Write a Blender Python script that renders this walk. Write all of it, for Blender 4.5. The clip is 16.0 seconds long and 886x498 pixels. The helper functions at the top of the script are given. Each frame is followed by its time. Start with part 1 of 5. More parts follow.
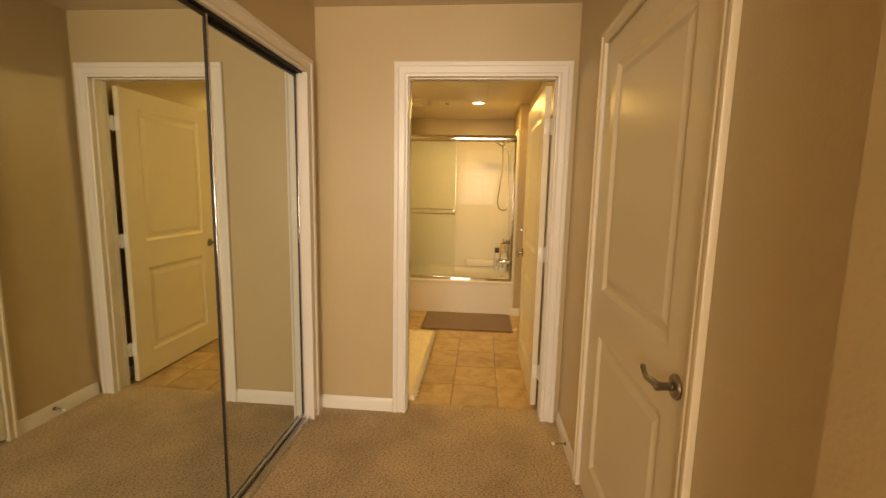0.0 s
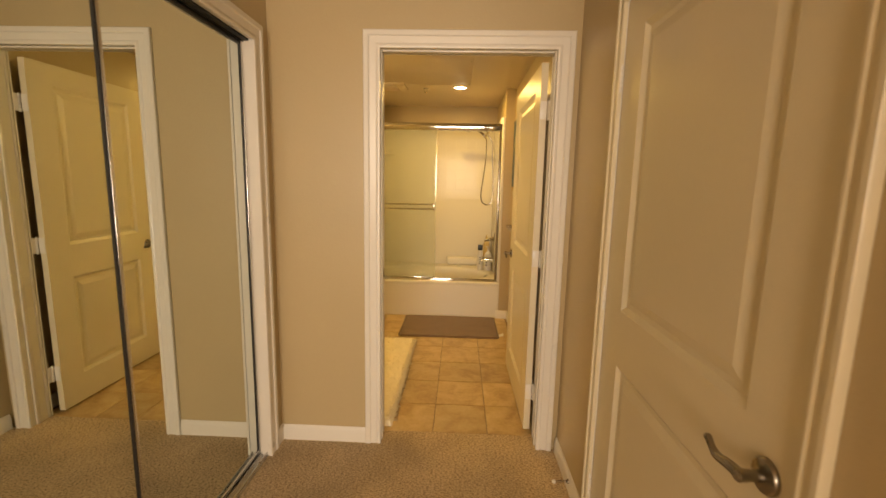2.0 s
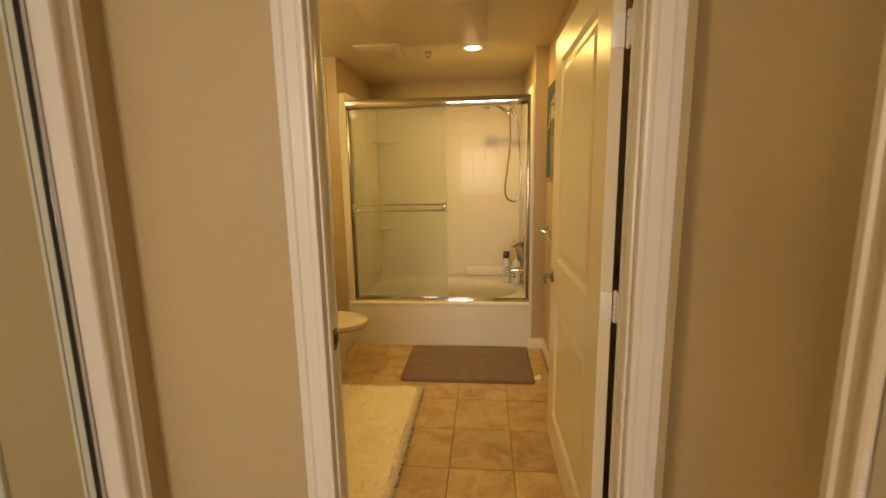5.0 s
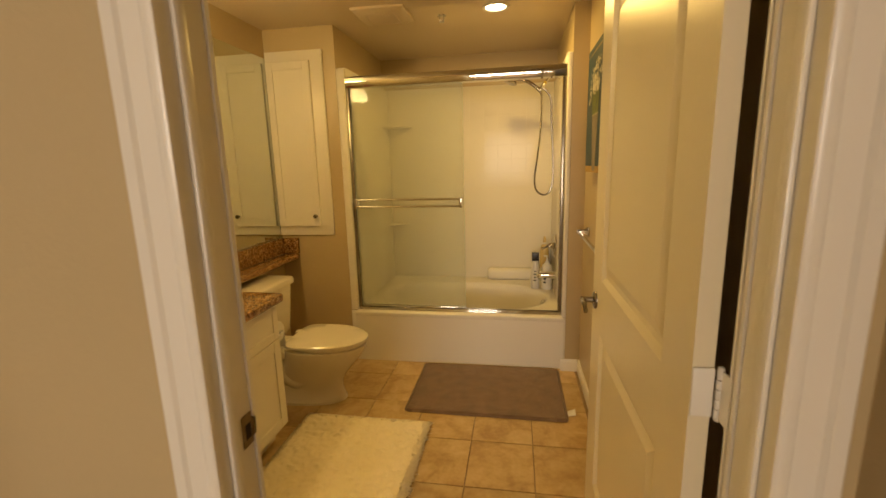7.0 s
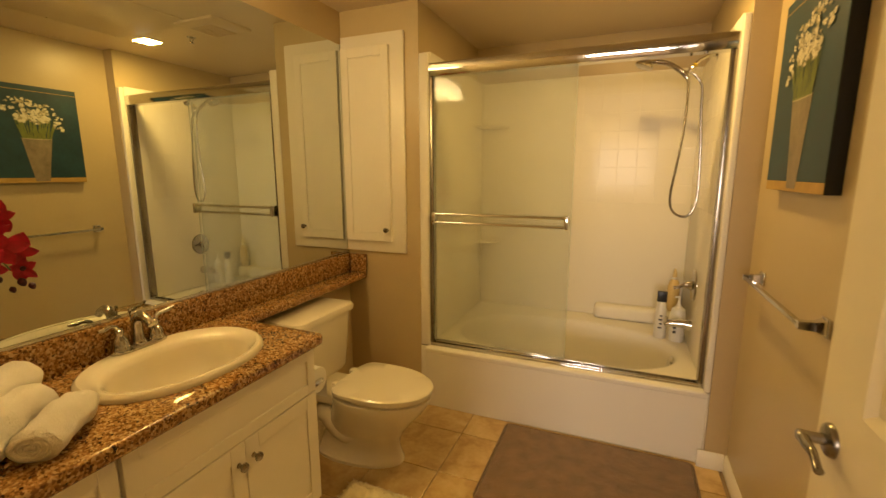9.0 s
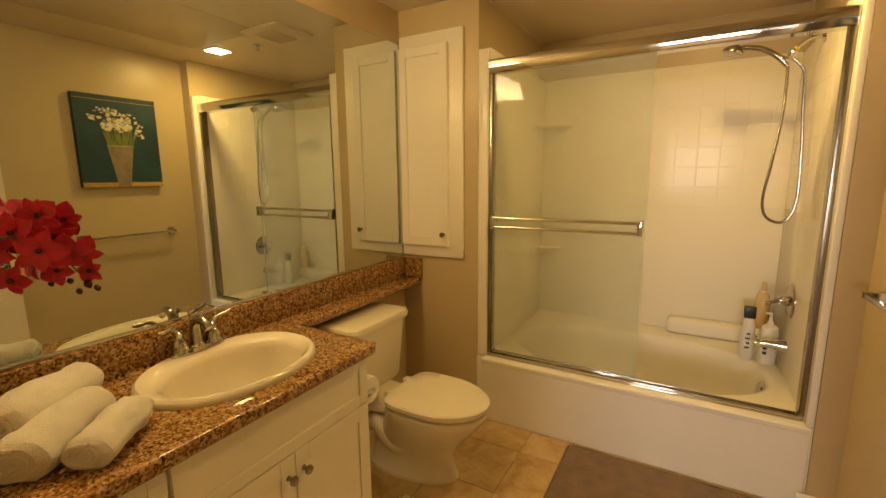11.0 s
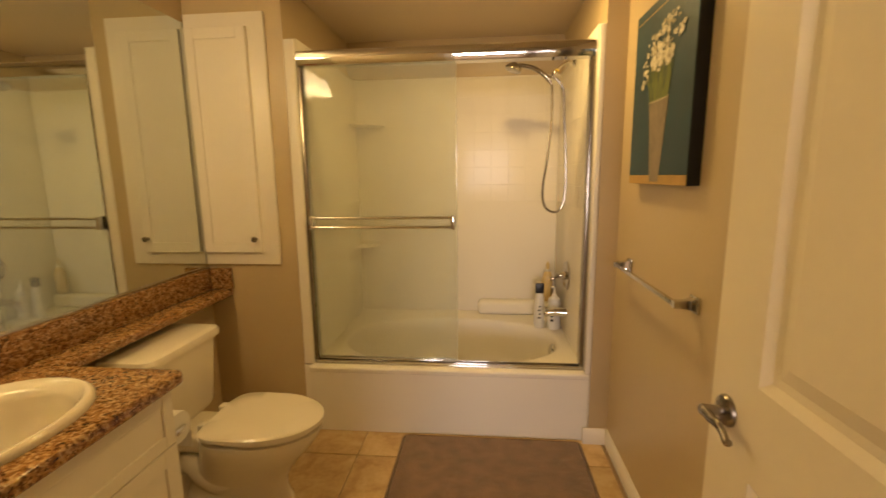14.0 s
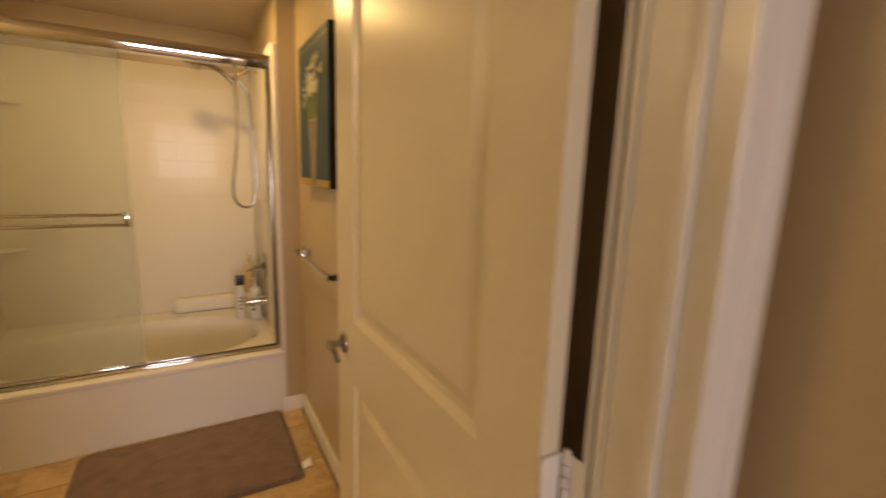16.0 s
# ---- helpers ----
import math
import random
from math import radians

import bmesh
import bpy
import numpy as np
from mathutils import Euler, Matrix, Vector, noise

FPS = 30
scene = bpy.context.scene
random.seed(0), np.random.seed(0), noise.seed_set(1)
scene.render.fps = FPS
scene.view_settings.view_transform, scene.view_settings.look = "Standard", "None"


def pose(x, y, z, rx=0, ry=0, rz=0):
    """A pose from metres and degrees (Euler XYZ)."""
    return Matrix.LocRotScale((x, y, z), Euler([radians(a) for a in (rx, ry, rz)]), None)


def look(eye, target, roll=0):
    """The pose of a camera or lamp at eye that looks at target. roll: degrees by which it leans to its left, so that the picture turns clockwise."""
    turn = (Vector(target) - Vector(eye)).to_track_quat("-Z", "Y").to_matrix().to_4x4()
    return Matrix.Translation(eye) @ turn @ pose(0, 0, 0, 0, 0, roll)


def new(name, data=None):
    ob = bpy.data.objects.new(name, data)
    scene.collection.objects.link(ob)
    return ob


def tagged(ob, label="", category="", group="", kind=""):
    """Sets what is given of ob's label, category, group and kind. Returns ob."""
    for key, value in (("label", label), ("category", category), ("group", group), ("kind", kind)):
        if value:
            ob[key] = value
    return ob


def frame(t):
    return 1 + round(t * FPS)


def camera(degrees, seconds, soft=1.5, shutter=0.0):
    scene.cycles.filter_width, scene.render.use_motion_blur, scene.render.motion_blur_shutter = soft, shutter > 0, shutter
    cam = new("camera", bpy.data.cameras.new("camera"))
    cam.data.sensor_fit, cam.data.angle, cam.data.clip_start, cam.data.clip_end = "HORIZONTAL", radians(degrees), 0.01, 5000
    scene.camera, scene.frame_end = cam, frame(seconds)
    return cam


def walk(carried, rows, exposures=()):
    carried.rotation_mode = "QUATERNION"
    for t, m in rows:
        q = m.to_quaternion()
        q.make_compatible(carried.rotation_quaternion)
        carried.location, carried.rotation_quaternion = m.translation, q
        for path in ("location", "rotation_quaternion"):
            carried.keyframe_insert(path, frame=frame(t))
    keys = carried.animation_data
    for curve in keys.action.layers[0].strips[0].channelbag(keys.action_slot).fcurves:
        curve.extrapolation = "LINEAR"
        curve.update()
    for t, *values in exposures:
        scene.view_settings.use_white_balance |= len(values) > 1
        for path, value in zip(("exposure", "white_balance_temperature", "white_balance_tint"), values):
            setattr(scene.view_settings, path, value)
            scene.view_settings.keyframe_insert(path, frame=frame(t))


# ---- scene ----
cam = camera(91.2, 16.0, shutter=0.5)
PATH = [
    (0, (0.231, -0.089, 1.41), (0.063, 1.885, 1.138), 1.2),
    (0.5, (0.178, -0.083, 1.408), (0.129, 1.899, 1.141), 0.8),
    (1, (0.14, -0.036, 1.398), (0.132, 1.938, 1.076), 0.7),
    (1.5, (0.159, 0.122, 1.407), (0.12, 2.096, 1.089), 0.4),
    (2, (0.192, 0.301, 1.42), (0.121, 2.276, 1.115), 1.2),
    (2.5, (0.18, 0.472, 1.405), (0.098, 2.444, 1.081), 0.7),
    (3, (0.099, 0.665, 1.418), (0.052, 2.639, 1.106), 0.2),
    (3.5, (0.089, 0.794, 1.411), (0.067, 2.766, 1.074), 0.1),
    (4, (0.141, 0.984, 1.426), (0.06, 2.954, 1.089), -0.4),
    (6.5, (0.294, 1.756, 1.399), (0.001, 3.704, 1.056), -1.3),
    (7, (0.293, 1.894, 1.413), (-0.037, 3.829, 1.034), -1.5),
    (7.5, (0.256, 2.071, 1.384), (-0.081, 4.01, 1.028), -0.8),
    (8, (0.238, 2.243, 1.421), (-0.254, 4.143, 1.035), -1.2),
    (8.5, (0.221, 2.412, 1.416), (-0.428, 4.271, 1.062), -0.7),
    (9, (0.186, 2.526, 1.418), (-0.566, 4.347, 1.072), -0.1),
    (9.5, (0.14, 2.581, 1.409), (-0.655, 4.385, 1.07), -0.8),
    (10, (0.131, 2.611, 1.411), (-0.764, 4.369, 1.083), -0.8),
    (11.25, (0.12, 2.622, 1.413), (-0.862, 4.338, 1.08), -0.5),
    (12.5, (0.108, 2.628, 1.409), (-0.681, 4.433, 1.065), -0.3),
    (13, (0.106, 2.628, 1.408), (-0.522, 4.497, 1.069), -0.6),
    (13.5, (0.086, 2.63, 1.415), (-0.353, 4.55, 1.068), -0.8),
    (14, (0.082, 2.631, 1.395), (-0.105, 4.594, 1.063), -0.7),
    (14.5, (0.097, 2.615, 1.395), (0.171, 4.586, 1.069), -0.4),
    (15, (0.167, 2.557, 1.378), (0.522, 4.502, 1.075), -0.1),
    (15.5, (0.165, 2.412, 1.425), (0.78, 4.29, 1.085), 0.6),
    (16, (0.204, 2.258, 1.443), (1.192, 3.96, 1.089), 1.9),
]
EXPOSURES = [(0, 0.0, 7700, 13), (2.5, -0.1, 7400, 13), (4, -0.22, 7250, 13), (6.5, -0.36, 7100, 12), (9, -0.2, 6900, 15), (12.5, -0.18, 6300, 18), (14, -0.22, 6200, 21), (15, -0.3, 6150, 22), (16, -0.44, 6000, 26)]
walk(cam, [(t, look(eye, target, roll)) for t, eye, target, roll in PATH], EXPOSURES)



# ---- light ----
world = bpy.data.worlds.new("world")
scene.world = world
world.use_nodes = True
sky = world.node_tree.nodes.new("ShaderNodeTexSky")
sky.sky_type, sky.sun_disc, sky.sun_elevation, sky.sun_rotation = "NISHITA", False, radians(35), radians(200)
back = world.node_tree.nodes["Background"]
world.node_tree.links.new(sky.outputs[0], back.inputs[0])
back.inputs[1].default_value = 0.1
scene.view_settings.exposure = 0.0

WARM = (1.0, 0.655, 0.175)
DAY = (1.0, 0.865, 0.725)
VANITY_W, DOWN_W, WINDOW_W = 5.0, 14.0, 190.0


def lamp(name, kind, place, watts, colour, size=0.1, target=None, **more):
    data = bpy.data.lights.new(name, kind)
    data.energy, data.color = watts, colour
    if kind == "AREA":
        data.shape, data.size = "RECTANGLE", size
        data.size_y = more.get("size_y", size)
    else:
        data.shadow_soft_size = size
    if kind == "SPOT":
        data.spot_size, data.spot_blend = more["cone"], 0.6
    ob = new(name, data)
    ob.matrix_world = look(place, target) if target else Matrix.Translation(place)
    return ob


BATH_TOP = 2.338
VANITY_Y = (3.22, 3.44, 3.66)
for vy in VANITY_Y:
    lamp("vanity_bulb", "POINT", (-1.315, vy, 2.13), VANITY_W, WARM, 0.03)
lamp("downlight_bulb", "AREA", (0.167, 4.74, BATH_TOP - 0.010), DOWN_W, WARM, 0.13, (0.167, 4.741, 0))
lamp("bedroom_daylight", "AREA", (0.1, -3.69, 1.60), WINDOW_W, DAY, 2.0, (0.1, 0, 1.60), size_y=1.2)


# ---- materials ----
def make(name, colour, rough=0.5, metal=0.0, var=0.12, scale=3.0, fine=60.0, bump=0.0, bump_scale=120.0, dark=None, coat=0.0, spec=0.5, sheen=0.0):
    """A surface with broad and fine colour change and a fine relief."""
    m = bpy.data.materials.new(name)
    m.use_nodes = True
    nt = m.node_tree
    bs = nt.nodes["Principled BSDF"]
    tc = nt.nodes.new("ShaderNodeTexCoord")

    def noise_at(s, detail=4.0):
        n = nt.nodes.new("ShaderNodeTexNoise")
        n.inputs["Scale"].default_value, n.inputs["Detail"].default_value = s, detail
        nt.links.new(tc.outputs["Object"], n.inputs["Vector"])
        return n

    n1, n2 = noise_at(scale), noise_at(fine)
    add = nt.nodes.new("ShaderNodeMath")
    add.operation = "MULTIPLY_ADD"
    nt.links.new(n2.outputs[0], add.inputs[0])
    add.inputs[1].default_value = 0.4
    nt.links.new(n1.outputs[0], add.inputs[2])
    ramp = nt.nodes.new("ShaderNodeMapRange")
    ramp.inputs[1].default_value, ramp.inputs[2].default_value = 0.4, 1.0
    nt.links.new(add.outputs[0], ramp.inputs[0])
    mix = nt.nodes.new("ShaderNodeMix")
    mix.data_type = "RGBA"
    low = dark or tuple(c * (1 - var) for c in colour)
    mix.inputs[6].default_value, mix.inputs[7].default_value = (*low, 1), (*colour, 1)
    nt.links.new(ramp.outputs[0], mix.inputs[0])
    nt.links.new(mix.outputs[2], bs.inputs["Base Color"])
    bs.inputs["Metallic"].default_value = metal
    bs.inputs["Specular IOR Level"].default_value = spec
    rr = nt.nodes.new("ShaderNodeMapRange")
    rr.inputs[3].default_value, rr.inputs[4].default_value = rough * 0.92, min(1, rough * 1.08)
    nt.links.new(n1.outputs[0], rr.inputs[0])
    nt.links.new(rr.outputs[0], bs.inputs["Roughness"])
    bs.inputs["Coat Weight"].default_value = coat
    bs.inputs["Sheen Weight"].default_value = sheen
    if bump:
        nb = noise_at(bump_scale, 3.0)
        b = nt.nodes.new("ShaderNodeBump")
        b.inputs["Strength"].default_value, b.inputs["Distance"].default_value = 1.0, bump
        nt.links.new(nb.outputs[0], b.inputs["Height"])
        nt.links.new(b.outputs[0], bs.inputs["Normal"])
    return m


WALL = make("beige_wall_paint", (0.54, 0.43, 0.248), 0.36, var=0.07, scale=1.5, bump=0.0006, bump_scale=110)
CEIL = make("ceiling_paint", (0.63, 0.525, 0.375), 0.30, var=0.05, scale=1.2, bump=0.0015, bump_scale=70)
TRIM = make("white_trim_paint", (0.80, 0.765, 0.69), 0.28, var=0.02, scale=2, fine=14)
DOOR = make("white_door_paint", (0.77, 0.69, 0.50), 0.33, var=0.05, scale=3, bump=0.0003, bump_scale=160)
CAB = make("white_cabinet_paint", (0.80, 0.755, 0.66), 0.35, var=0.05, scale=4, bump=0.0003, bump_scale=160)
PORC = make("bone_porcelain", (0.74, 0.68, 0.55), 0.06, var=0.015, scale=3, fine=9, coat=0.5)
TUBW = make("bone_acrylic", (0.82, 0.78, 0.68), 0.11, var=0.015, scale=1.5, fine=9, spec=0.10)
CHROME = make("chrome", (0.66, 0.655, 0.64), 0.07, 1.0, var=0.06, scale=8)
TAPMETAL = make("tarnished_chrome", (0.47, 0.44, 0.40), 0.13, 1.0, var=0.12, scale=18)
GLASS_EDGE = make("ground_glass_edge", (0.34, 0.40, 0.32), 0.5, var=0.1)
NICKEL = make("brushed_nickel", (0.33, 0.30, 0.26), 0.26, 1.0, var=0.15, scale=12)
STEEL = make("satin_aluminium", (0.62, 0.61, 0.59), 0.22, 1.0, var=0.08, scale=10)
BLACK = make("black_rubber", (0.012, 0.012, 0.012), 0.5, var=0.3)
# near-black colour that stands in for the shade inside openings
HOLE_SHADE = make("painted_hole_shade", (0.02, 0.014, 0.01), 0.9, var=0.3)
MAT = make("taupe_plush", (0.25, 0.155, 0.092), 0.95, var=0.48, scale=15, fine=150, bump=0.006, bump_scale=170, sheen=0.3)
RUG = make("cream_shag", (0.94, 0.84, 0.60), 0.95, var=0.12, scale=6, fine=70, bump=0.0025, bump_scale=140, sheen=0.3)
TOWEL = make("white_terry", (0.74, 0.70, 0.63), 0.95, var=0.16, scale=14, fine=180, bump=0.004, bump_scale=300, sheen=0.3)
WHITEP = make("white_plastic", (0.78, 0.76, 0.71), 0.3, var=0.04)
PAPER = make("white_paper", (0.80, 0.78, 0.73), 0.85, var=0.06, bump=0.0006)
GROUT = make("brown_grout", (0.33, 0.24, 0.145), 0.9, var=0.25, fine=140, bump=0.001)
TEAL = make("painted_teal_canvas", (0.007, 0.054, 0.076), 0.5, var=0.55, scale=7, fine=45, bump=0.0004, bump_scale=600)
NAVY = make("dark_canvas_edge", (0.006, 0.010, 0.016), 0.5, var=0.4)
OCHRE = make("ochre_paint", (0.52, 0.32, 0.08), 0.55, var=0.3, scale=20)
PETAL_W = make("cream_petal_paint", (0.80, 0.74, 0.55), 0.55, var=0.3, scale=40, fine=150)
STEMG = make("green_stem_paint", (0.18, 0.22, 0.05), 0.55, var=0.4, scale=40)
VASEP = make("grey_vase_paint", (0.30, 0.235, 0.15), 0.5, var=0.5, scale=16)
PETAL_S = make("shaded_petal_paint", (0.46, 0.40, 0.24), 0.55, var=0.35, scale=40, fine=150)
PETAL_R = make("crimson_petal", (0.56, 0.004, 0.045), 0.45, var=0.4, scale=30, sheen=0.2)
PETAL_D = make("dark_flower_heart", (0.05, 0.004, 0.01), 0.5)
LEAFG = make("orchid_green", (0.06, 0.10, 0.03), 0.4, var=0.4)
LABEL_K = make("black_label", (0.02, 0.022, 0.03), 0.35)
YELLOW = make("yellow_tag", (0.70, 0.50, 0.03), 0.5)
AMBER = make("amber_soap", (0.62, 0.47, 0.22), 0.2, var=0.1)
PLATE_G = make("dull_brass", (0.25, 0.19, 0.11), 0.35, 1.0, var=0.2)


def carpet_material():
    """Cut-pile carpet: light and dark tufts, with broad brushed patches."""
    m = bpy.data.materials.new("tan_pile_carpet")
    m.use_nodes = True
    nt = m.node_tree
    bs = nt.nodes["Principled BSDF"]
    bs.inputs["Roughness"].default_value, bs.inputs["Specular IOR Level"].default_value, bs.inputs["Sheen Weight"].default_value = 0.97, 0.15, 0.15
    tc = nt.nodes.new("ShaderNodeTexCoord")

    def field(scale, detail, stretch=1.0):
        mp, n = nt.nodes.new("ShaderNodeMapping"), nt.nodes.new("ShaderNodeTexNoise")
        mp.inputs["Scale"].default_value = (1.0, stretch, 1.0)
        n.inputs["Scale"].default_value, n.inputs["Detail"].default_value = scale, detail
        nt.links.new(tc.outputs["Object"], mp.inputs[0])
        nt.links.new(mp.outputs[0], n.inputs["Vector"])
        return n

    tuft, patch = field(85, 4.0, 1.9), field(3.5, 4.0)
    ramp = nt.nodes.new("ShaderNodeValToRGB")
    ramp.color_ramp.elements[0].position, ramp.color_ramp.elements[0].color = 0.34, (0.20, 0.132, 0.068, 1)
    ramp.color_ramp.elements[1].position, ramp.color_ramp.elements[1].color = 0.64, (0.69, 0.535, 0.33, 1)
    mid = ramp.color_ramp.elements.new(0.46)
    mid.color = (0.47, 0.35, 0.20, 1)
    nt.links.new(tuft.outputs[0], ramp.inputs[0])
    shade, mul = nt.nodes.new("ShaderNodeMapRange"), nt.nodes.new("ShaderNodeMix")
    shade.inputs[1].default_value, shade.inputs[2].default_value = 0.3, 0.7
    shade.inputs[3].default_value, shade.inputs[4].default_value = 0.82, 1.12
    nt.links.new(patch.outputs[0], shade.inputs[0])
    mul.data_type, mul.blend_type = "RGBA", "MULTIPLY"
    mul.inputs[0].default_value = 1.0
    nt.links.new(ramp.outputs[0], mul.inputs[6])
    nt.links.new(shade.outputs[0], mul.inputs[7])
    nt.links.new(mul.outputs[2], bs.inputs["Base Color"])
    bump = nt.nodes.new("ShaderNodeBump")
    bump.inputs["Strength"].default_value, bump.inputs["Distance"].default_value = 0.8, 0.006
    nt.links.new(tuft.outputs[0], bump.inputs["Height"])
    nt.links.new(bump.outputs[0], bs.inputs["Normal"])
    return m


CARPET = carpet_material()


def tile_material(name, light, mid, dark_c, rough):
    m = bpy.data.materials.new(name)
    m.use_nodes = True
    nt = m.node_tree
    bs = nt.nodes["Principled BSDF"]
    geo = nt.nodes.new("ShaderNodeNewGeometry")
    info = nt.nodes.new("ShaderNodeObjectInfo")
    off = nt.nodes.new("ShaderNodeVectorMath")
    off.operation = "MULTIPLY_ADD"
    nt.links.new(info.outputs["Random"], off.inputs[0])
    off.inputs[1].default_value = (17, 31, 5)
    nt.links.new(geo.outputs["Position"], off.inputs[2])
    n1, n2 = nt.nodes.new("ShaderNodeTexNoise"), nt.nodes.new("ShaderNodeTexNoise")
    n1.inputs["Scale"].default_value, n1.inputs["Detail"].default_value, n1.inputs["Distortion"].default_value = 7.0, 8.0, 0.8
    n2.inputs["Scale"].default_value, n2.inputs["Detail"].default_value = 45.0, 5.0
    for n in (n1, n2):
        nt.links.new(off.outputs[0], n.inputs["Vector"])
    ramp = nt.nodes.new("ShaderNodeValToRGB")
    e = ramp.color_ramp.elements
    e[0].position, e[0].color = 0.30, (*dark_c, 1)
    e[1].position, e[1].color = 0.72, (*light, 1)
    k = ramp.color_ramp.elements.new(0.5)
    k.color = (*mid, 1)
    add = nt.nodes.new("ShaderNodeMath")
    add.operation = "MULTIPLY_ADD"
    nt.links.new(n2.outputs[0], add.inputs[0])
    add.inputs[1].default_value = 0.35
    sub = nt.nodes.new("ShaderNodeMath")
    sub.inputs[1].default_value = -0.17
    nt.links.new(n1.outputs[0], sub.inputs[0])
    nt.links.new(sub.outputs[0], add.inputs[2])
    nt.links.new(add.outputs[0], ramp.inputs[0])
    hue = nt.nodes.new("ShaderNodeHueSaturation")
    mr = nt.nodes.new("ShaderNodeMapRange")
    mr.inputs[3].default_value, mr.inputs[4].default_value = 0.86, 1.1
    nt.links.new(info.outputs["Random"], mr.inputs[0])
    nt.links.new(mr.outputs[0], hue.inputs["Value"])
    nt.links.new(ramp.outputs[0], hue.inputs["Color"])
    nt.links.new(hue.outputs[0], bs.inputs["Base Color"])
    bs.inputs["Roughness"].default_value = rough
    b = nt.nodes.new("ShaderNodeBump")
    b.inputs["Strength"].default_value, b.inputs["Distance"].default_value = 0.6, 0.0015
    nt.links.new(n1.outputs[0], b.inputs["Height"])
    nt.links.new(b.outputs[0], bs.inputs["Normal"])
    return m


TILE = tile_material("tan_ceramic_tile", (0.60, 0.45, 0.235), (0.51, 0.355, 0.165), (0.38, 0.245, 0.105), 0.32)


def granite_material():
    m = bpy.data.materials.new("brown_granite")
    m.use_nodes = True
    nt = m.node_tree
    bs = nt.nodes["Principled BSDF"]
    geo = nt.nodes.new("ShaderNodeNewGeometry")
    v1, v2 = nt.nodes.new("ShaderNodeTexVoronoi"), nt.nodes.new("ShaderNodeTexNoise")
    warp = nt.nodes.new("ShaderNodeTexNoise")
    warp.inputs["Scale"].default_value = 60
    mixv = nt.nodes.new("ShaderNodeVectorMath")
    mixv.operation = "MULTIPLY_ADD"
    nt.links.new(geo.outputs["Position"], warp.inputs["Vector"])
    nt.links.new(warp.outputs["Color"], mixv.inputs[0])
    mixv.inputs[1].default_value = (0.012, 0.012, 0.012)
    nt.links.new(geo.outputs["Position"], mixv.inputs[2])
    nt.links.new(mixv.outputs[0], v1.inputs["Vector"])
    v1.inputs["Scale"].default_value = 165
    v1.inputs["Randomness"].default_value = 1.0
    nt.links.new(mixv.outputs[0], v2.inputs["Vector"])
    v2.inputs["Scale"].default_value, v2.inputs["Detail"].default_value = 55, 4
    sep = nt.nodes.new("ShaderNodeSeparateColor")
    nt.links.new(v1.outputs["Color"], sep.inputs[0])
    add = nt.nodes.new("ShaderNodeMath")
    add.operation = "MULTIPLY_ADD"
    nt.links.new(v2.outputs[0], add.inputs[0])
    add.inputs[1].default_value = 0.9
    nt.links.new(sep.outputs[0], add.inputs[2])
    ramp = nt.nodes.new("ShaderNodeValToRGB")
    ramp.color_ramp.interpolation = "CONSTANT"
    cols = [(0.0, (0.020, 0.011, 0.006)), (0.43, (0.105, 0.044, 0.014)), (0.64, (0.21, 0.098, 0.030)), (0.92, (0.34, 0.185, 0.064)), (1.24, (0.46, 0.30, 0.135))]
    el = ramp.color_ramp.elements
    for i, (p, c) in enumerate(cols):
        k = el[i] if i < 2 else el.new(min(1, p / 1.4))
        k.position, k.color = min(1, p / 1.4), (*c, 1)
    dv = nt.nodes.new("ShaderNodeMath")
    dv.operation = "DIVIDE"
    dv.inputs[1].default_value = 1.4
    nt.links.new(add.outputs[0], dv.inputs[0])
    nt.links.new(dv.outputs[0], ramp.inputs[0])
    nt.links.new(ramp.outputs[0], bs.inputs["Base Color"])
    bs.inputs["Roughness"].default_value = 0.10
    return m


GRANITE = granite_material()


def mirror_material():
    m = bpy.data.materials.new("silvered_mirror")
    m.use_nodes = True
    bs = m.node_tree.nodes["Principled BSDF"]
    bs.inputs["Base Color"].default_value = (0.71, 0.75, 0.70, 1)
    bs.inputs["Metallic"].default_value, bs.inputs["Roughness"].default_value = 1.0, 0.005
    return m


MIRROR = mirror_material()


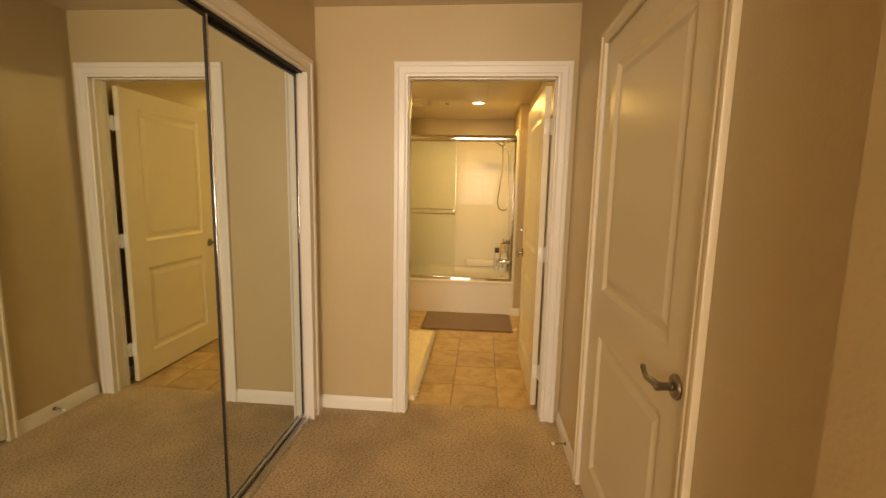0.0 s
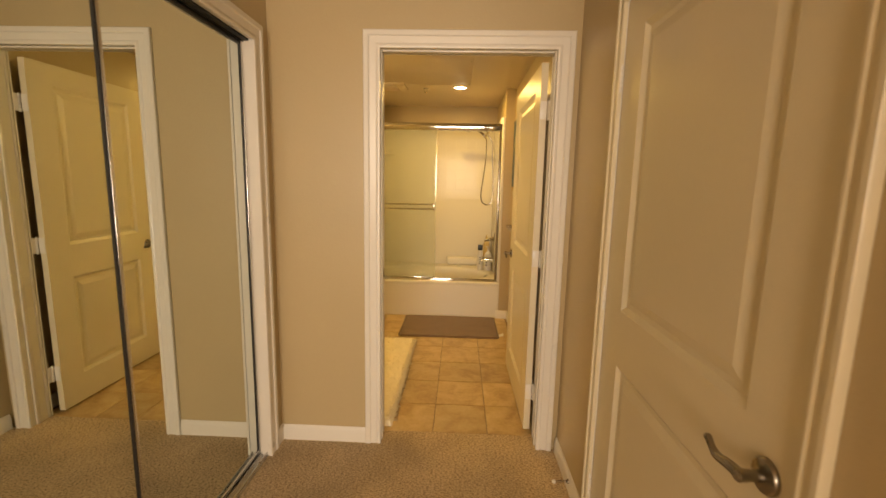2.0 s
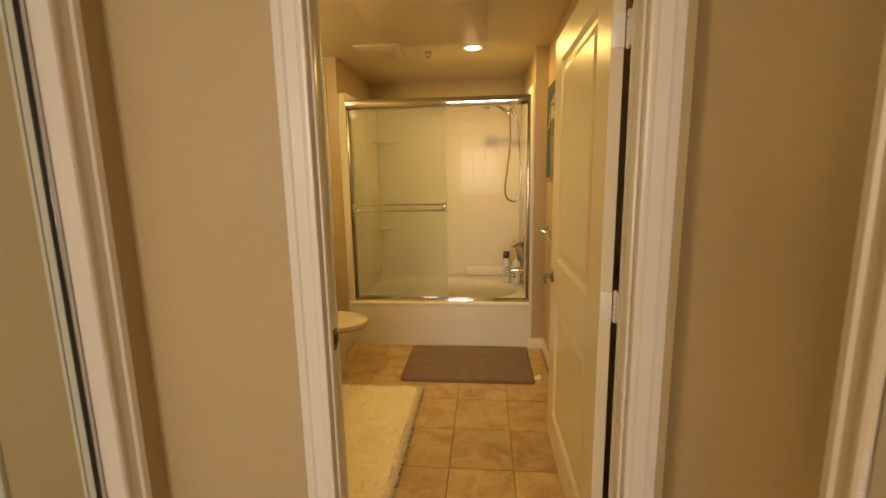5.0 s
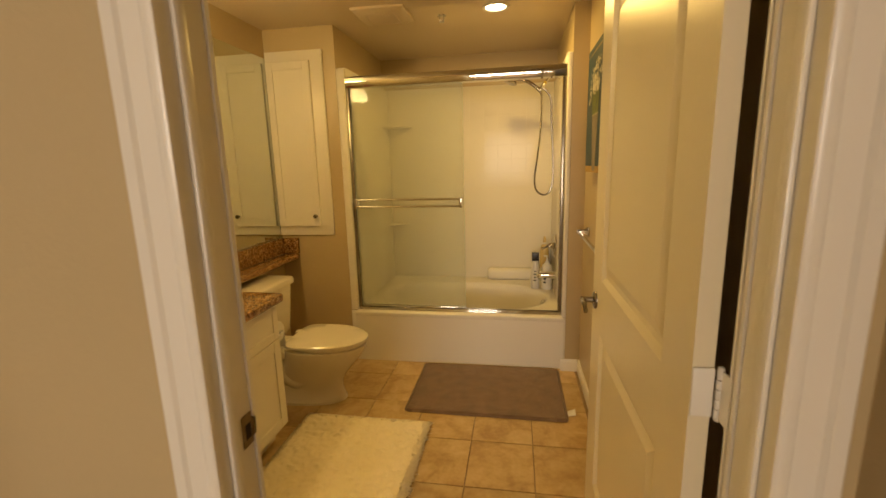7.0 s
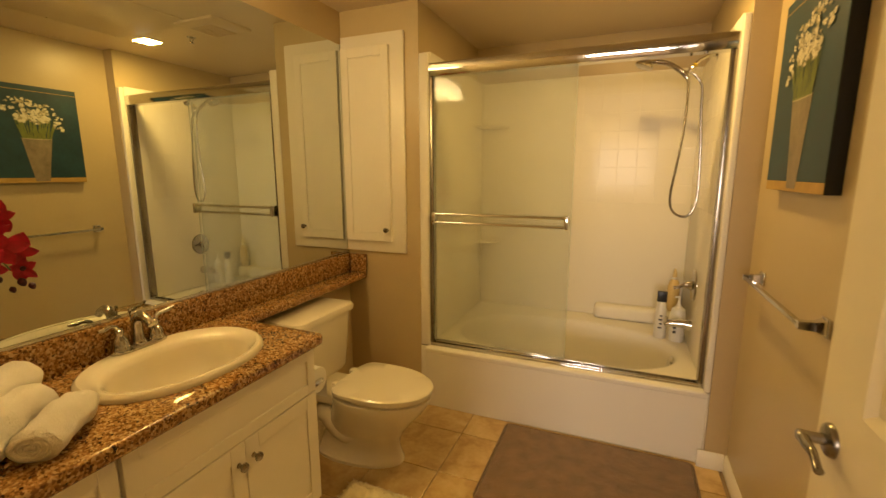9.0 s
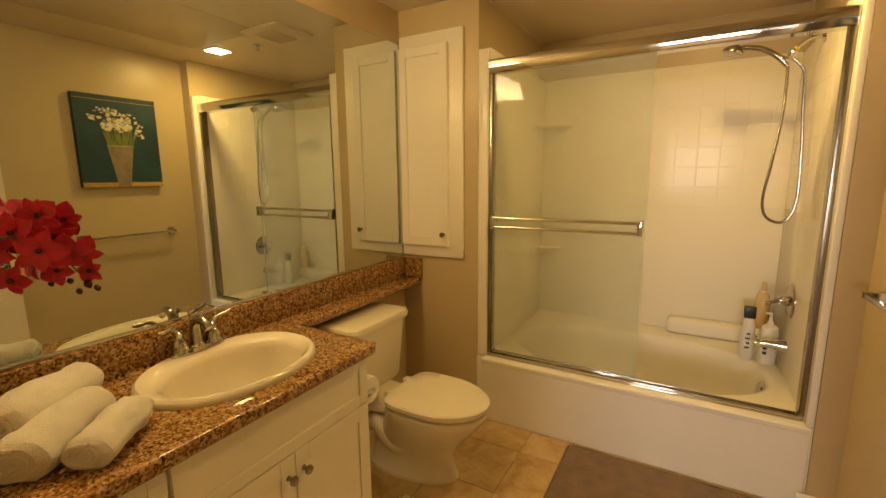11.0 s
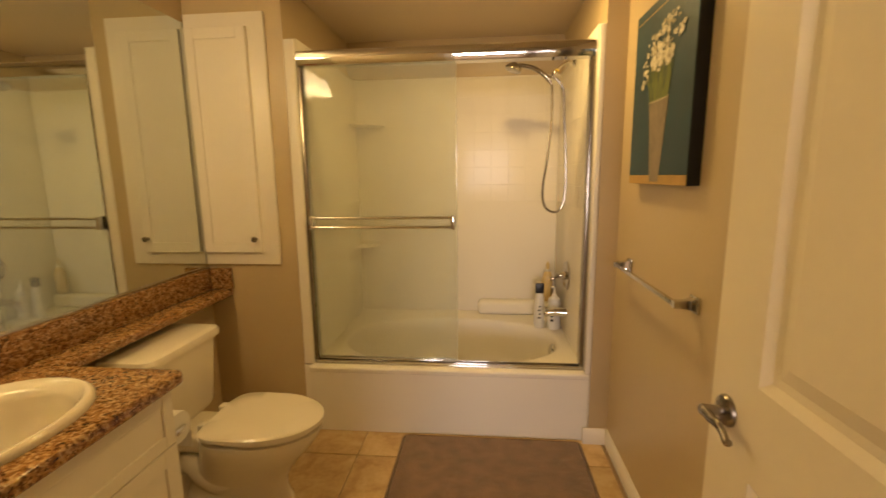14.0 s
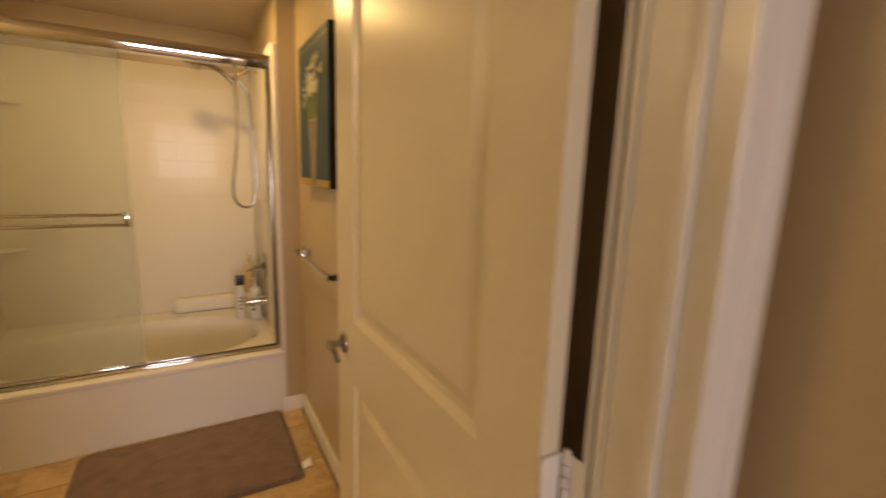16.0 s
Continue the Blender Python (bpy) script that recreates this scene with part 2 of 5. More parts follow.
def glass_material():
    m = bpy.data.materials.new("filmed_shower_glass")
    m.use_nodes = True
    nt = m.node_tree
    nt.nodes.remove(nt.nodes["Principled BSDF"])
    out = nt.nodes["Material Output"]
    tr, gl, df = nt.nodes.new("ShaderNodeBsdfTransparent"), nt.nodes.new("ShaderNodeBsdfGlossy"), nt.nodes.new("ShaderNodeBsdfDiffuse")
    tr.inputs[0].default_value = (0.97, 0.975, 0.945, 1)
    gl.inputs["Roughness"].default_value = 0.02
    df.inputs[0].default_value = (0.72, 0.74, 0.62, 1)
    film, glossy = nt.nodes.new("ShaderNodeMixShader"), nt.nodes.new("ShaderNodeMixShader")
    nz, mr = nt.nodes.new("ShaderNodeTexNoise"), nt.nodes.new("ShaderNodeMapRange")
    nz.inputs["Scale"].default_value = 3.0
    mr.inputs[3].default_value, mr.inputs[4].default_value = 0.09, 0.14
    nt.links.new(nz.outputs[0], mr.inputs[0])
    nt.links.new(mr.outputs[0], film.inputs[0])
    nt.links.new(tr.outputs[0], film.inputs[1])
    nt.links.new(df.outputs[0], film.inputs[2])
    lw, pw, ma = nt.nodes.new("ShaderNodeLayerWeight"), nt.nodes.new("ShaderNodeMath"), nt.nodes.new("ShaderNodeMath")
    lw.inputs[0].default_value = 0.5
    pw.operation, ma.operation = "POWER", "MULTIPLY_ADD"
    pw.inputs[1].default_value, ma.inputs[1].default_value, ma.inputs[2].default_value = 5.0, 0.8, 0.030
    nt.links.new(lw.outputs["Facing"], pw.inputs[0])
    nt.links.new(pw.outputs[0], ma.inputs[0])
    nt.links.new(ma.outputs[0], glossy.inputs[0])
    nt.links.new(film.outputs[0], glossy.inputs[1])
    nt.links.new(gl.outputs[0], glossy.inputs[2])
    nt.links.new(glossy.outputs[0], out.inputs[0])
    return m


GLASS = glass_material()


def glow_material(name, colour, strength):
    m = bpy.data.materials.new(name)
    m.use_nodes = True
    bs = m.node_tree.nodes["Principled BSDF"]
    bs.inputs["Base Color"].default_value = (0.8, 0.8, 0.75, 1)
    bs.inputs["Emission Color"].default_value = (*colour, 1)
    bs.inputs["Emission Strength"].default_value = strength
    return m


SHADE = glow_material("lit_opal_shade", (1.0, 0.80, 0.50), 7.0)
LENS = glow_material("lit_downlight_lens", (1.0, 0.86, 0.62), 14.0)


# ---- shapes ----
def box(x0, x1, y0, y1, z0, z1, bevel=0.0, seg=2, bm=None):
    own = bm is None
    bm = bm or bmesh.new()
    made = bmesh.ops.create_cube(bm, size=1.0, matrix=Matrix.Translation(((x0 + x1) / 2, (y0 + y1) / 2, (z0 + z1) / 2)) @ Matrix.Diagonal((abs(x1 - x0), abs(y1 - y0), abs(z1 - z0), 1)))
    if bevel:
        edges = {e for v in made["verts"] for e in v.link_edges}
        bmesh.ops.bevel(bm, geom=list(edges), offset=bevel, segments=seg, affect="EDGES", profile=0.5)
    return bm


def loft(rings, cap=True, bm=None, closed=True):
    """Skins equal rings of points."""
    bm = bm or bmesh.new()
    rows = [[bm.verts.new(p) for p in r] for r in rings]
    n = len(rings[0])
    for a, b in zip(rows, rows[1:]):
        for i in range(n if closed else n - 1):
            j = (i + 1) % n
            bm.faces.new((a[i], a[j], b[j], b[i]))
    if cap:
        bm.faces.new(list(reversed(rows[0])))
        bm.faces.new(rows[-1])
    bmesh.ops.recalc_face_normals(bm, faces=bm.faces)
    return bm


def lathe(profile, place, axis=(0, 0, 1), n=24, bm=None, cap=True):
    """Turns (radius, height) pairs about an axis through place."""
    q = Vector((0, 0, 1)).rotation_difference(Vector(axis).normalized()).to_matrix()
    rings = [[Vector(place) + q @ Vector((r * math.cos(2 * math.pi * i / n), r * math.sin(2 * math.pi * i / n), h)) for i in range(n)] for r, h in profile]
    return loft(rings, cap, bm)


def smooth_path(points, steps=8):
    """A Catmull-Rom line through points."""
    p = [Vector(q) for q in points]
    p = [p[0] * 2 - p[1]] + p + [p[-1] * 2 - p[-2]]
    out = []
    for a, b, c, d in zip(p, p[1:], p[2:], p[3:]):
        for s in range(steps):
            t = s / steps
            out.append(0.5 * (2 * b + (c - a) * t + (2 * a - 5 * b + 4 * c - d) * t * t + (3 * b - a - 3 * c + d) * t ** 3))
    return out + [p[-2]]


def tube(points, radius, n=10, bm=None, steps=8, flat=1.0):
    """A round bar along a smooth line; radius may be a list from start to end."""
    pts = smooth_path(points, steps) if steps else [Vector(p) for p in points]
    rings, up = [], None
    for i, p in enumerate(pts):
        d = (pts[min(i + 1, len(pts) - 1)] - pts[max(i - 1, 0)]).normalized()
        if up is None:
            up = d.orthogonal().normalized()
        up = (up - d * up.dot(d)).normalized()
        side = d.cross(up)
        f = i / (len(pts) - 1)
        if isinstance(radius, (list, tuple)):
            g = f * (len(radius) - 1)
            k = min(int(g), len(radius) - 2)
            r = radius[k] + (radius[k + 1] - radius[k]) * (g - k)
        else:
            r = radius
        rings.append([p + r * (math.cos(2 * math.pi * j / n) * up * flat + math.sin(2 * math.pi * j / n) * side) for j in range(n)])
    return loft(rings, True, bm)


def oval(cx, cy, rx, ry, z, n=40, power=2.0, front=None):
    """A ring in a level plane; front: another x radius on the +x side."""
    out = []
    for i in range(n):
        a = 2 * math.pi * i / n
        c, s = math.cos(a), math.sin(a)
        k = (abs(c) ** power + abs(s) ** power) ** (-1 / power)
        r = front if front is not None and c > 0 else rx
        out.append((cx + r * c * k, cy + ry * s * k, z))
    return out


def shade_smooth(me, angle=35):
    for p in me.polygons:
        p.use_smooth = True
    me.set_sharp_from_angle(angle=radians(angle))


def part(name, bm, material, parent=None, label="", smooth=True):
    me = bpy.data.meshes.new(name)
    bm.to_mesh(me)
    bm.free()
    me.materials.append(material)
    if smooth:
        shade_smooth(me)
    ob = new(name, me)
    if parent is not None:
        ob.parent = parent
        if parent.type == "EMPTY":
            ob.matrix_parent_inverse = parent.matrix_basis.inverted()
    return tagged(ob, label)


def thing(name, place, label, category, group="", kind=""):
    ob = new(name)
    ob.empty_display_size = 0.05
    ob.location = place
    ob.matrix_basis = Matrix.Translation(place)
    return tagged(ob, label, category, group, kind)


def structure(name, bm, material, label, category, smooth=False):
    return tagged(part(name, bm, material, None, smooth=smooth), label, category, kind="structure")


# ---- setting: sizes ----
HALL_Z, BATH_Z = 2.43, BATH_TOP
DOORWALL, BATHWALL = 2.485, 2.584
HALL_R, NEAR_R, HALL_L = 0.745, 0.652, -0.755
DX0, DX1, DTOP = -0.21, 0.640, 2.050
BATH_L, BATH_R = -1.408, 0.725
BACK_L, ALC_L, ALC_R, ALC_Y = 4.812, -0.902, 0.630, 5.850
TUB_F = 4.785

structure("carpet", box(-2.2, 2.2, -3.7, 2.600, -0.06, 0.0), CARPET, "beige textured loop carpet of hall and bedroom", "carpet")
structure("floor", box(-1.6, 0.85, 2.600, 6.05, -0.06, -0.006), GROUT, "brown grout bed under the tan floor tiles", "floor")

bm = box(-1.7, DX0 - 0.02, DOORWALL, BATHWALL, 0, 2.62)
box(DX1 + 0.02, 1.0, DOORWALL, BATHWALL, 0, 2.62, bm=bm)
box(DX0 - 0.02, DX1 + 0.02, DOORWALL, BATHWALL, DTOP + 0.02, 2.62, bm=bm)
structure("wall_north", bm, WALL, "beige textured wall round the bathroom doorway", "wall")

# right wall of the hall, with the door opening
RD0, RD1, RDTOP = 0.940, 1.902, 2.040
bm = box(HALL_R, 0.86, 0.452, RD0 - 0.02, 0, HALL_Z)
box(HALL_R, 0.86, RD1 + 0.02, DOORWALL, 0, HALL_Z, bm=bm)
box(HALL_R, 0.86, RD0 - 0.02, RD1 + 0.02, RDTOP + 0.02, HALL_Z, bm=bm)
structure("wall_east", bm, WALL, "beige textured hall wall with a closed door", "wall")
structure("wall_east_2", box(NEAR_R, 0.86, -0.6, 0.45, 0, HALL_Z, 0.012, 3), WALL, "beige wall that stands forward with a rounded corner", "wall", True)
# left wall with the closet opening
CL0, CL1, CLTOP = 0.50, 2.325, 2.035
bm = box(-0.87, HALL_L, -0.6, CL0 - 0.02, 0, HALL_Z)
box(-0.87, HALL_L, CL1 + 0.02, DOORWALL, 0, HALL_Z, bm=bm)
box(-0.87, HALL_L, CL0 - 0.02, CL1 + 0.02, CLTOP + 0.02, HALL_Z, bm=bm)
structure("wall_west", bm, WALL, "beige wall with a wide closet opening", "wall")
bm = box(-1.50, -1.40, 0.3, DOORWALL, 0, HALL_Z)
box(-1.40, -0.87, 0.3, 0.4, 0, HALL_Z, bm=bm)
structure("wall_closet", bm, WALL, "plain beige walls inside the closet", "wall")
structure("ceiling", box(-2.2, 2.2, -3.7, DOORWALL, HALL_Z, 2.62), CEIL, "pale painted hall ceiling", "ceiling")

# bedroom behind
bm = box(-2.3, -2.2, -3.7, -0.5, 0, HALL_Z)
box(-2.2, -0.87, -0.6, -0.5, 0, HALL_Z, bm=bm)
structure("wall_bedroom_west", bm, WALL, "plain beige bedroom wall", "wall")
bm = box(2.2, 2.3, -3.7, -0.5, 0, HALL_Z)
box(0.86, 2.2, -0.6, -0.5, 0, HALL_Z, bm=bm)
structure("wall_bedroom_east", bm, WALL, "plain beige bedroom wall", "wall")
bm = box(-2.3, -0.91, -3.8, -3.7, 0, HALL_Z)
box(1.11, 2.3, -3.8, -3.7, 0, HALL_Z, bm=bm)
box(-0.91, 1.11, -3.8, -3.7, 0, 0.99, bm=bm)
box(-0.91, 1.11, -3.8, -3.7, 2.21, HALL_Z, bm=bm)
structure("wall_south", bm, WALL, "bedroom wall with a window opening", "wall")

# bathroom shell
structure("wall_mirror", box(-1.6, BATH_L, BATHWALL, BACK_L, 0, 2.62), WALL, "beige bathroom wall behind mirror and vanity", "wall")
structure("wall_bath_back", box(-1.6, ALC_L, BACK_L, 6.05, 0, 2.62), WALL, "beige wall beside the bathtub alcove", "wall")
structure("wall_bath_east", box(BATH_R, 0.86, BATHWALL, 6.05, 0, 2.62), WALL, "beige bathroom wall with towel bar", "wall")
structure("wall_bath_return", box(ALC_R, BATH_R, 4.775, 6.05, 0, 2.62), WALL, "beige wall return beside the bathtub", "wall")
structure("wall_alcove", box(ALC_L, ALC_R, ALC_Y, 6.05, 0, 2.62), WALL, "beige back wall of the bathtub alcove", "wall")
structure("ceiling_bath", box(BATH_L, BATH_R, BATHWALL, 6.05, BATH_Z, 2.62), CEIL, "glossy warm painted bathroom ceiling", "ceiling")


# ---- trim ----
CASING = ((0.0, 0.0), (0.0, 0.010), (0.006, 0.014), (0.016, 0.014), (0.022, 0.010), (0.052, 0.012), (0.058, 0.018), (0.078, 0.018), (0.082, 0.014), (0.082, 0.0))


def casing(name, to_world, a, b, top, label, wide=1.0, material=TRIM):
    """A moulded casing round an opening from a to b; to_world(u, v, z) places it, v out of the wall."""
    rings = []
    for cu, cz, su, sz in ((a, 0.0, -1, 0), (a, top, -1, 1), (b, top, 1, 1), (b, 0.0, 1, 0)):
        rings.append([to_world(cu + su * (u * wide - 0.004), v + 0.001, cz + sz * (u * wide - 0.004)) for u, v in CASING])
    return tagged(part(name, loft(rings), material), label, "door casing", kind="structure")


casing("trim_1", lambda u, v, z: (u, DOORWALL - v, z), DX0, DX1, DTOP, "white moulded casing round the bathroom doorway")
casing("trim_2", lambda u, v, z: (u, BATHWALL + v, z), DX0, DX1, DTOP, "white moulded casing inside the bathroom doorway")
casing("trim_3", lambda u, v, z: (HALL_R - v, u, z), RD0, RD1, RDTOP, "narrow off-white casing round the hall door", 0.6, DOOR)
casing("trim_4", lambda u, v, z: (HALL_L + v, u, z), CL0, CL1, CLTOP, "white casing round the mirrored closet")

structure("trim_5", box(DX1 - 0.0035, 0.715, BATHWALL + 0.0195, BATHWALL + 0.028, 0, DTOP, 0.002), TRIM, "flat white band on the hinge side of the doorway", "door casing")


def jamb(name, x0, x1, y0, y1, top, along_x, stop, label):
    """Lining of an opening with a stop bead."""
    bm = bmesh.new()
    if along_x:
        box(x0 - 0.02, x0, y0, y1, 0, top, bm=bm)
        box(x1, x1 + 0.02, y0, y1, 0, top, bm=bm)
        box(x0 - 0.02, x1 + 0.02, y0, y1, top, top + 0.02, bm=bm)
        box(x0, x0 + 0.009, stop - 0.012, stop + 0.012, 0, top, 0.003, bm=bm)
        box(x1 - 0.009, x1, stop - 0.012, stop + 0.012, 0, top, 0.003, bm=bm)
        box(x0 + 0.011, x1 - 0.011, stop - 0.012, stop + 0.012, top - 0.011, top, 0.003, bm=bm)
    else:
        box(x0, x1, y0 - 0.02, y0, 0, top, bm=bm)
        box(x0, x1, y1, y1 + 0.02, 0, top, bm=bm)
        box(x0, x1, y0 - 0.02, y1 + 0.02, top, top + 0.02, bm=bm)
    return tagged(part(name, bm, TRIM), label, "door jamb", kind="structure")


jamb("jamb_1", DX0, DX1, DOORWALL + 0.0005, BATHWALL - 0.0005, DTOP, True, 2.522, "white painted jamb of the bathroom doorway")
jamb("jamb_2", HALL_R + 0.0005, 0.859, RD0, RD1, RDTOP, False, 0, "white painted jamb of the hall door")
jamb("jamb_3", -0.869, HALL_L - 0.0005, CL0, CL1, CLTOP, False, 0, "white painted lining of the closet opening")


def baseboard(name, x0, x1, y0, y1, nx, ny, label="white painted baseboard with a rounded top"):
    """Runs along a wall face; (nx, ny) points into the room."""
    prof = ((0, 0), (0.012, 0), (0.012, 0.058), (0.009, 0.066), (0.007, 0.078), (0.003, 0.085), (0, 0.085))
    rings = [[(x + nx * d, y + ny * d, h) for d, h in prof] for x, y in ((x0, y0), (x1, y1))]
    return tagged(part(name, loft(rings), TRIM), label, "baseboard", kind="structure")


baseboard("baseboard", HALL_L + 0.012, DX0 - 0.079, DOORWALL - 0.0005, DOORWALL - 0.0005, 0, -1)
baseboard("baseboard", HALL_L + 0.0005, HALL_L + 0.0005, CL1 + 0.079, DOORWALL, 1, 0)
baseboard("baseboard", HALL_R - 0.0005, HALL_R - 0.0005, RD1 + 0.046, DOORWALL - 0.02, -1, 0)
baseboard("baseboard", HALL_R - 0.0005, HALL_R - 0.0005, 0.452, RD0 - 0.046, -1, 0)
baseboard("baseboard", NEAR_R - 0.0005, NEAR_R - 0.0005, -0.6, 0.45, -1, 0)
baseboard("baseboard", BATH_R - 0.0005, BATH_R - 0.0005, 2.62, 4.775, -1, 0)
baseboard("baseboard", ALC_R - 0.03, BATH_R - 0.012, 4.7745, 4.7745, 0, -1)
baseboard("baseboard", -1.40, -0.905, BACK_L - 0.0005, BACK_L - 0.0005, 0, -1)

# ---- doors ----
def panel_side(bm, fn, w, h, pu0, pu1, panels, flip):
    """One face of a moulded panel door; fn(u, v, depth) places a point, depth into the leaf."""
    def quad(pts):
        f = bm.faces.new([bm.verts.new(fn(*p)) for p in (reversed(pts) if flip else pts)])
        return f

    def rect(u0, u1, v0, v1, d=0.0):
        quad(((u0, v0, d), (u1, v0, d), (u1, v1, d), (u0, v1, d)))

    cuts = [0.0] + [v for p in panels for v in p] + [h]
    for k, (a, b) in enumerate(zip(cuts, cuts[1:])):
        rect(0, pu0, a, b)
        rect(pu1, w, a, b)
        if k % 2 == 0:
            rect(pu0, pu1, a, b)
    for v0, v1 in panels:
        prev = (pu0, pu1, v0, v1, 0.0)
        for inset, d in ((0.006, 0.004), (0.018, 0.012), (0.034, 0.013), (0.064, 0.005)):
            cur = (pu0 + inset, pu1 - inset, v0 + inset, v1 - inset, d)
            a = [(prev[0], prev[2], prev[4]), (prev[1], prev[2], prev[4]), (prev[1], prev[3], prev[4]), (prev[0], prev[3], prev[4])]
            b = [(cur[0], cur[2], cur[4]), (cur[1], cur[2], cur[4]), (cur[1], cur[3], cur[4]), (cur[0], cur[3], cur[4])]
            for i in range(4):
                j = (i + 1) % 4
                quad((a[i], a[j], b[j], b[i]))
            prev = cur
        rect(*prev[:4], prev[4])


def door_leaf(hinge, along, face, w, h, z0, thick=0.035):
    """A two-panel leaf: hinge corner of its visible face, unit vector along it, unit vector out of that face."""
    A, N, H = Vector(along), Vector(face), Vector(hinge)
    at = lambda u, v, d: H + A * u - N * d + Vector((0, 0, z0 + v))
    behind = lambda u, v, d: H + A * u - N * (thick - d) + Vector((0, 0, z0 + v))
    panels = ((0.175, 0.79), (0.985, h - 0.115))
    bm = bmesh.new()
    panel_side(bm, at, w, h, 0.15, w - 0.15, panels, False)
    panel_side(bm, behind, w, h, 0.15, w - 0.15, panels, True)
    us, vs = [0, 0.15, w - 0.15, w], [0, *panels[0], *panels[1], h]
    runs = [((a, e), (b, e)) for a, b in zip(us, us[1:]) for e in (0, h)] + [((e, a), (e, b)) for a, b in zip(vs, vs[1:]) for e in (0, w)]
    for (u0, v0), (u1, v1) in runs:
        bm.faces.new([bm.verts.new(p) for p in (at(u0, v0, 0), at(u0, v0, thick), at(u1, v1, thick), at(u1, v1, 0))])
    bmesh.ops.remove_doubles(bm, verts=bm.verts, dist=0.0004)
    bmesh.ops.recalc_face_normals(bm, faces=bm.faces)
    return bm


def lever_handle(parent, place, out, along, up=1):
    """A lever with a scrolled end on an oval rose; out leaves the door, along runs to the hinge."""
    P, N, A, Z = Vector(place), Vector(out), Vector(along), Vector((0, 0, up))
    rose_profile = ((0.0335, 0.0), (0.0335, 0.004), (0.030, 0.009), (0.020, 0.012), (0.0001, 0.0135))
    rose = part("rose", lathe(rose_profile, P, N, 28), NICKEL, parent, "oval brushed nickel rose")
    bm = lathe(((0.0115, 0.010), (0.0105, 0.03), (0.012, 0.044), (0.0125, 0.052), (0.009, 0.056)), P, N, 18)
    tube([P + N * 0.046, P + N * 0.049 + A * 0.03, P + N * 0.051 + A * 0.062 - Z * 0.004, P + N * 0.051 + A * 0.082 + Z * 0.003, P + N * 0.051 + A * 0.095 + Z * 0.013, P + N * 0.050 + A * 0.103 + Z * 0.009],
         [0.0105, 0.010, 0.0085, 0.007, 0.0075, 0.006], 12, bm)
    part("door_handle", bm, NICKEL, parent, "brushed nickel lever with scrolled end")
    return rose


def hinge(parent, place, leaf_along, n=(0, 0, 1)):
    P, A = Vector(place), Vector(leaf_along)
    bm = bmesh.new()
    for k in range(5):
        lathe(((0.0058, -0.045 + 0.018 * k + 0.0008), (0.0065, -0.045 + 0.018 * k + 0.002), (0.0065, -0.045 + 0.018 * k + 0.016), (0.0058, -0.045 + 0.018 * k + 0.0172)), P, (0, 0, 1), 12, bm)
    lathe(((0.004, -0.050), (0.006, -0.047), (0.006, -0.045)), P, (0, 0, 1), 12, bm)
    lathe(((0.006, 0.045), (0.006, 0.047), (0.004, 0.050)), P, (0, 0, 1), 12, bm)
    return part("hinge", bm, TRIM, parent, "white painted butt hinge")


# hall door, closed
door_a = thing("door_1", (HALL_R, 1.41, 0), "closed white two-panel hall door with lever handle", "door", kind="structure")
FACE_X = HALL_R + 0.003
LEAF_A = RD1 - RD0 - 0.008
part("leaf", door_leaf((FACE_X, RD1 - 0.004, 0), (0, -1, 0), (-1, 0, 0), LEAF_A, 2.018, 0.016), DOOR, door_a, smooth=False)
lever_handle(door_a, (FACE_X, RD0 + 0.080, 0.918), (-1, 0, 0), (0, 1, 0))
for hz in (0.235, 1.005, 1.785):
    hinge(door_a, (FACE_X - 0.008, RD1 + 0.001, hz), (0, -1, 0))

# bathroom door, open against the wall
door_b = thing("door_2", (0.61, 2.66, 0), "white two-panel bathroom door standing wide open", "door", kind="structure")
HB = Vector((0.594, 2.648, 0))
AB = Vector((-0.004, 0.935, 0)).normalized()
NB = Vector((-AB.y, AB.x, 0))
part("leaf", door_leaf(HB, AB, NB, 0.935, 2.018, 0.014), DOOR, door_b, smooth=False)
lever_handle(door_b, HB + AB * 0.872 + Vector((0, 0, 0.905)), NB, -AB, -1)
lever_handle(door_b, HB + AB * 0.872 - NB * 0.035 + Vector((0, 0, 0.905)), -NB, -AB, -1)
for hz in (0.235, 1.005, 1.785):
    hz += 0.012
    bm = box(0.5945, 0.629, 2.6425, 2.6465, hz - 0.045, hz + 0.045, 0.001)
    box(0.6365, 0.6395, 2.610, 2.640, hz - 0.045, hz + 0.045, bm=bm)
    part("hinge_leaf", bm, TRIM, door_b, "white painted hinge leaf")
    hinge(door_b, (0.637, 2.640, hz), AB)
# strike plate in the jamb
strike = thing("strike_plate", (DX0, 2.545, 0.93), "worn brass strike plate in the white door jamb", "strike plate")
bm = box(DX0 + 0.0005, DX0 + 0.0025, 2.552, 2.582, 0.895, 0.960, 0.0008)
box(DX0 + 0.0007, DX0 + 0.0040, 2.581, 2.592, 0.908, 0.946, 0.001, bm=bm)
part("plate", bm, PLATE_G, strike)
# no hole is cut: a thin black slab paints its shade on the plate
part("latch_hole_shade", box(DX0 + 0.0022, DX0 + 0.0029, 2.560, 2.576, 0.910, 0.940), HOLE_SHADE, strike)


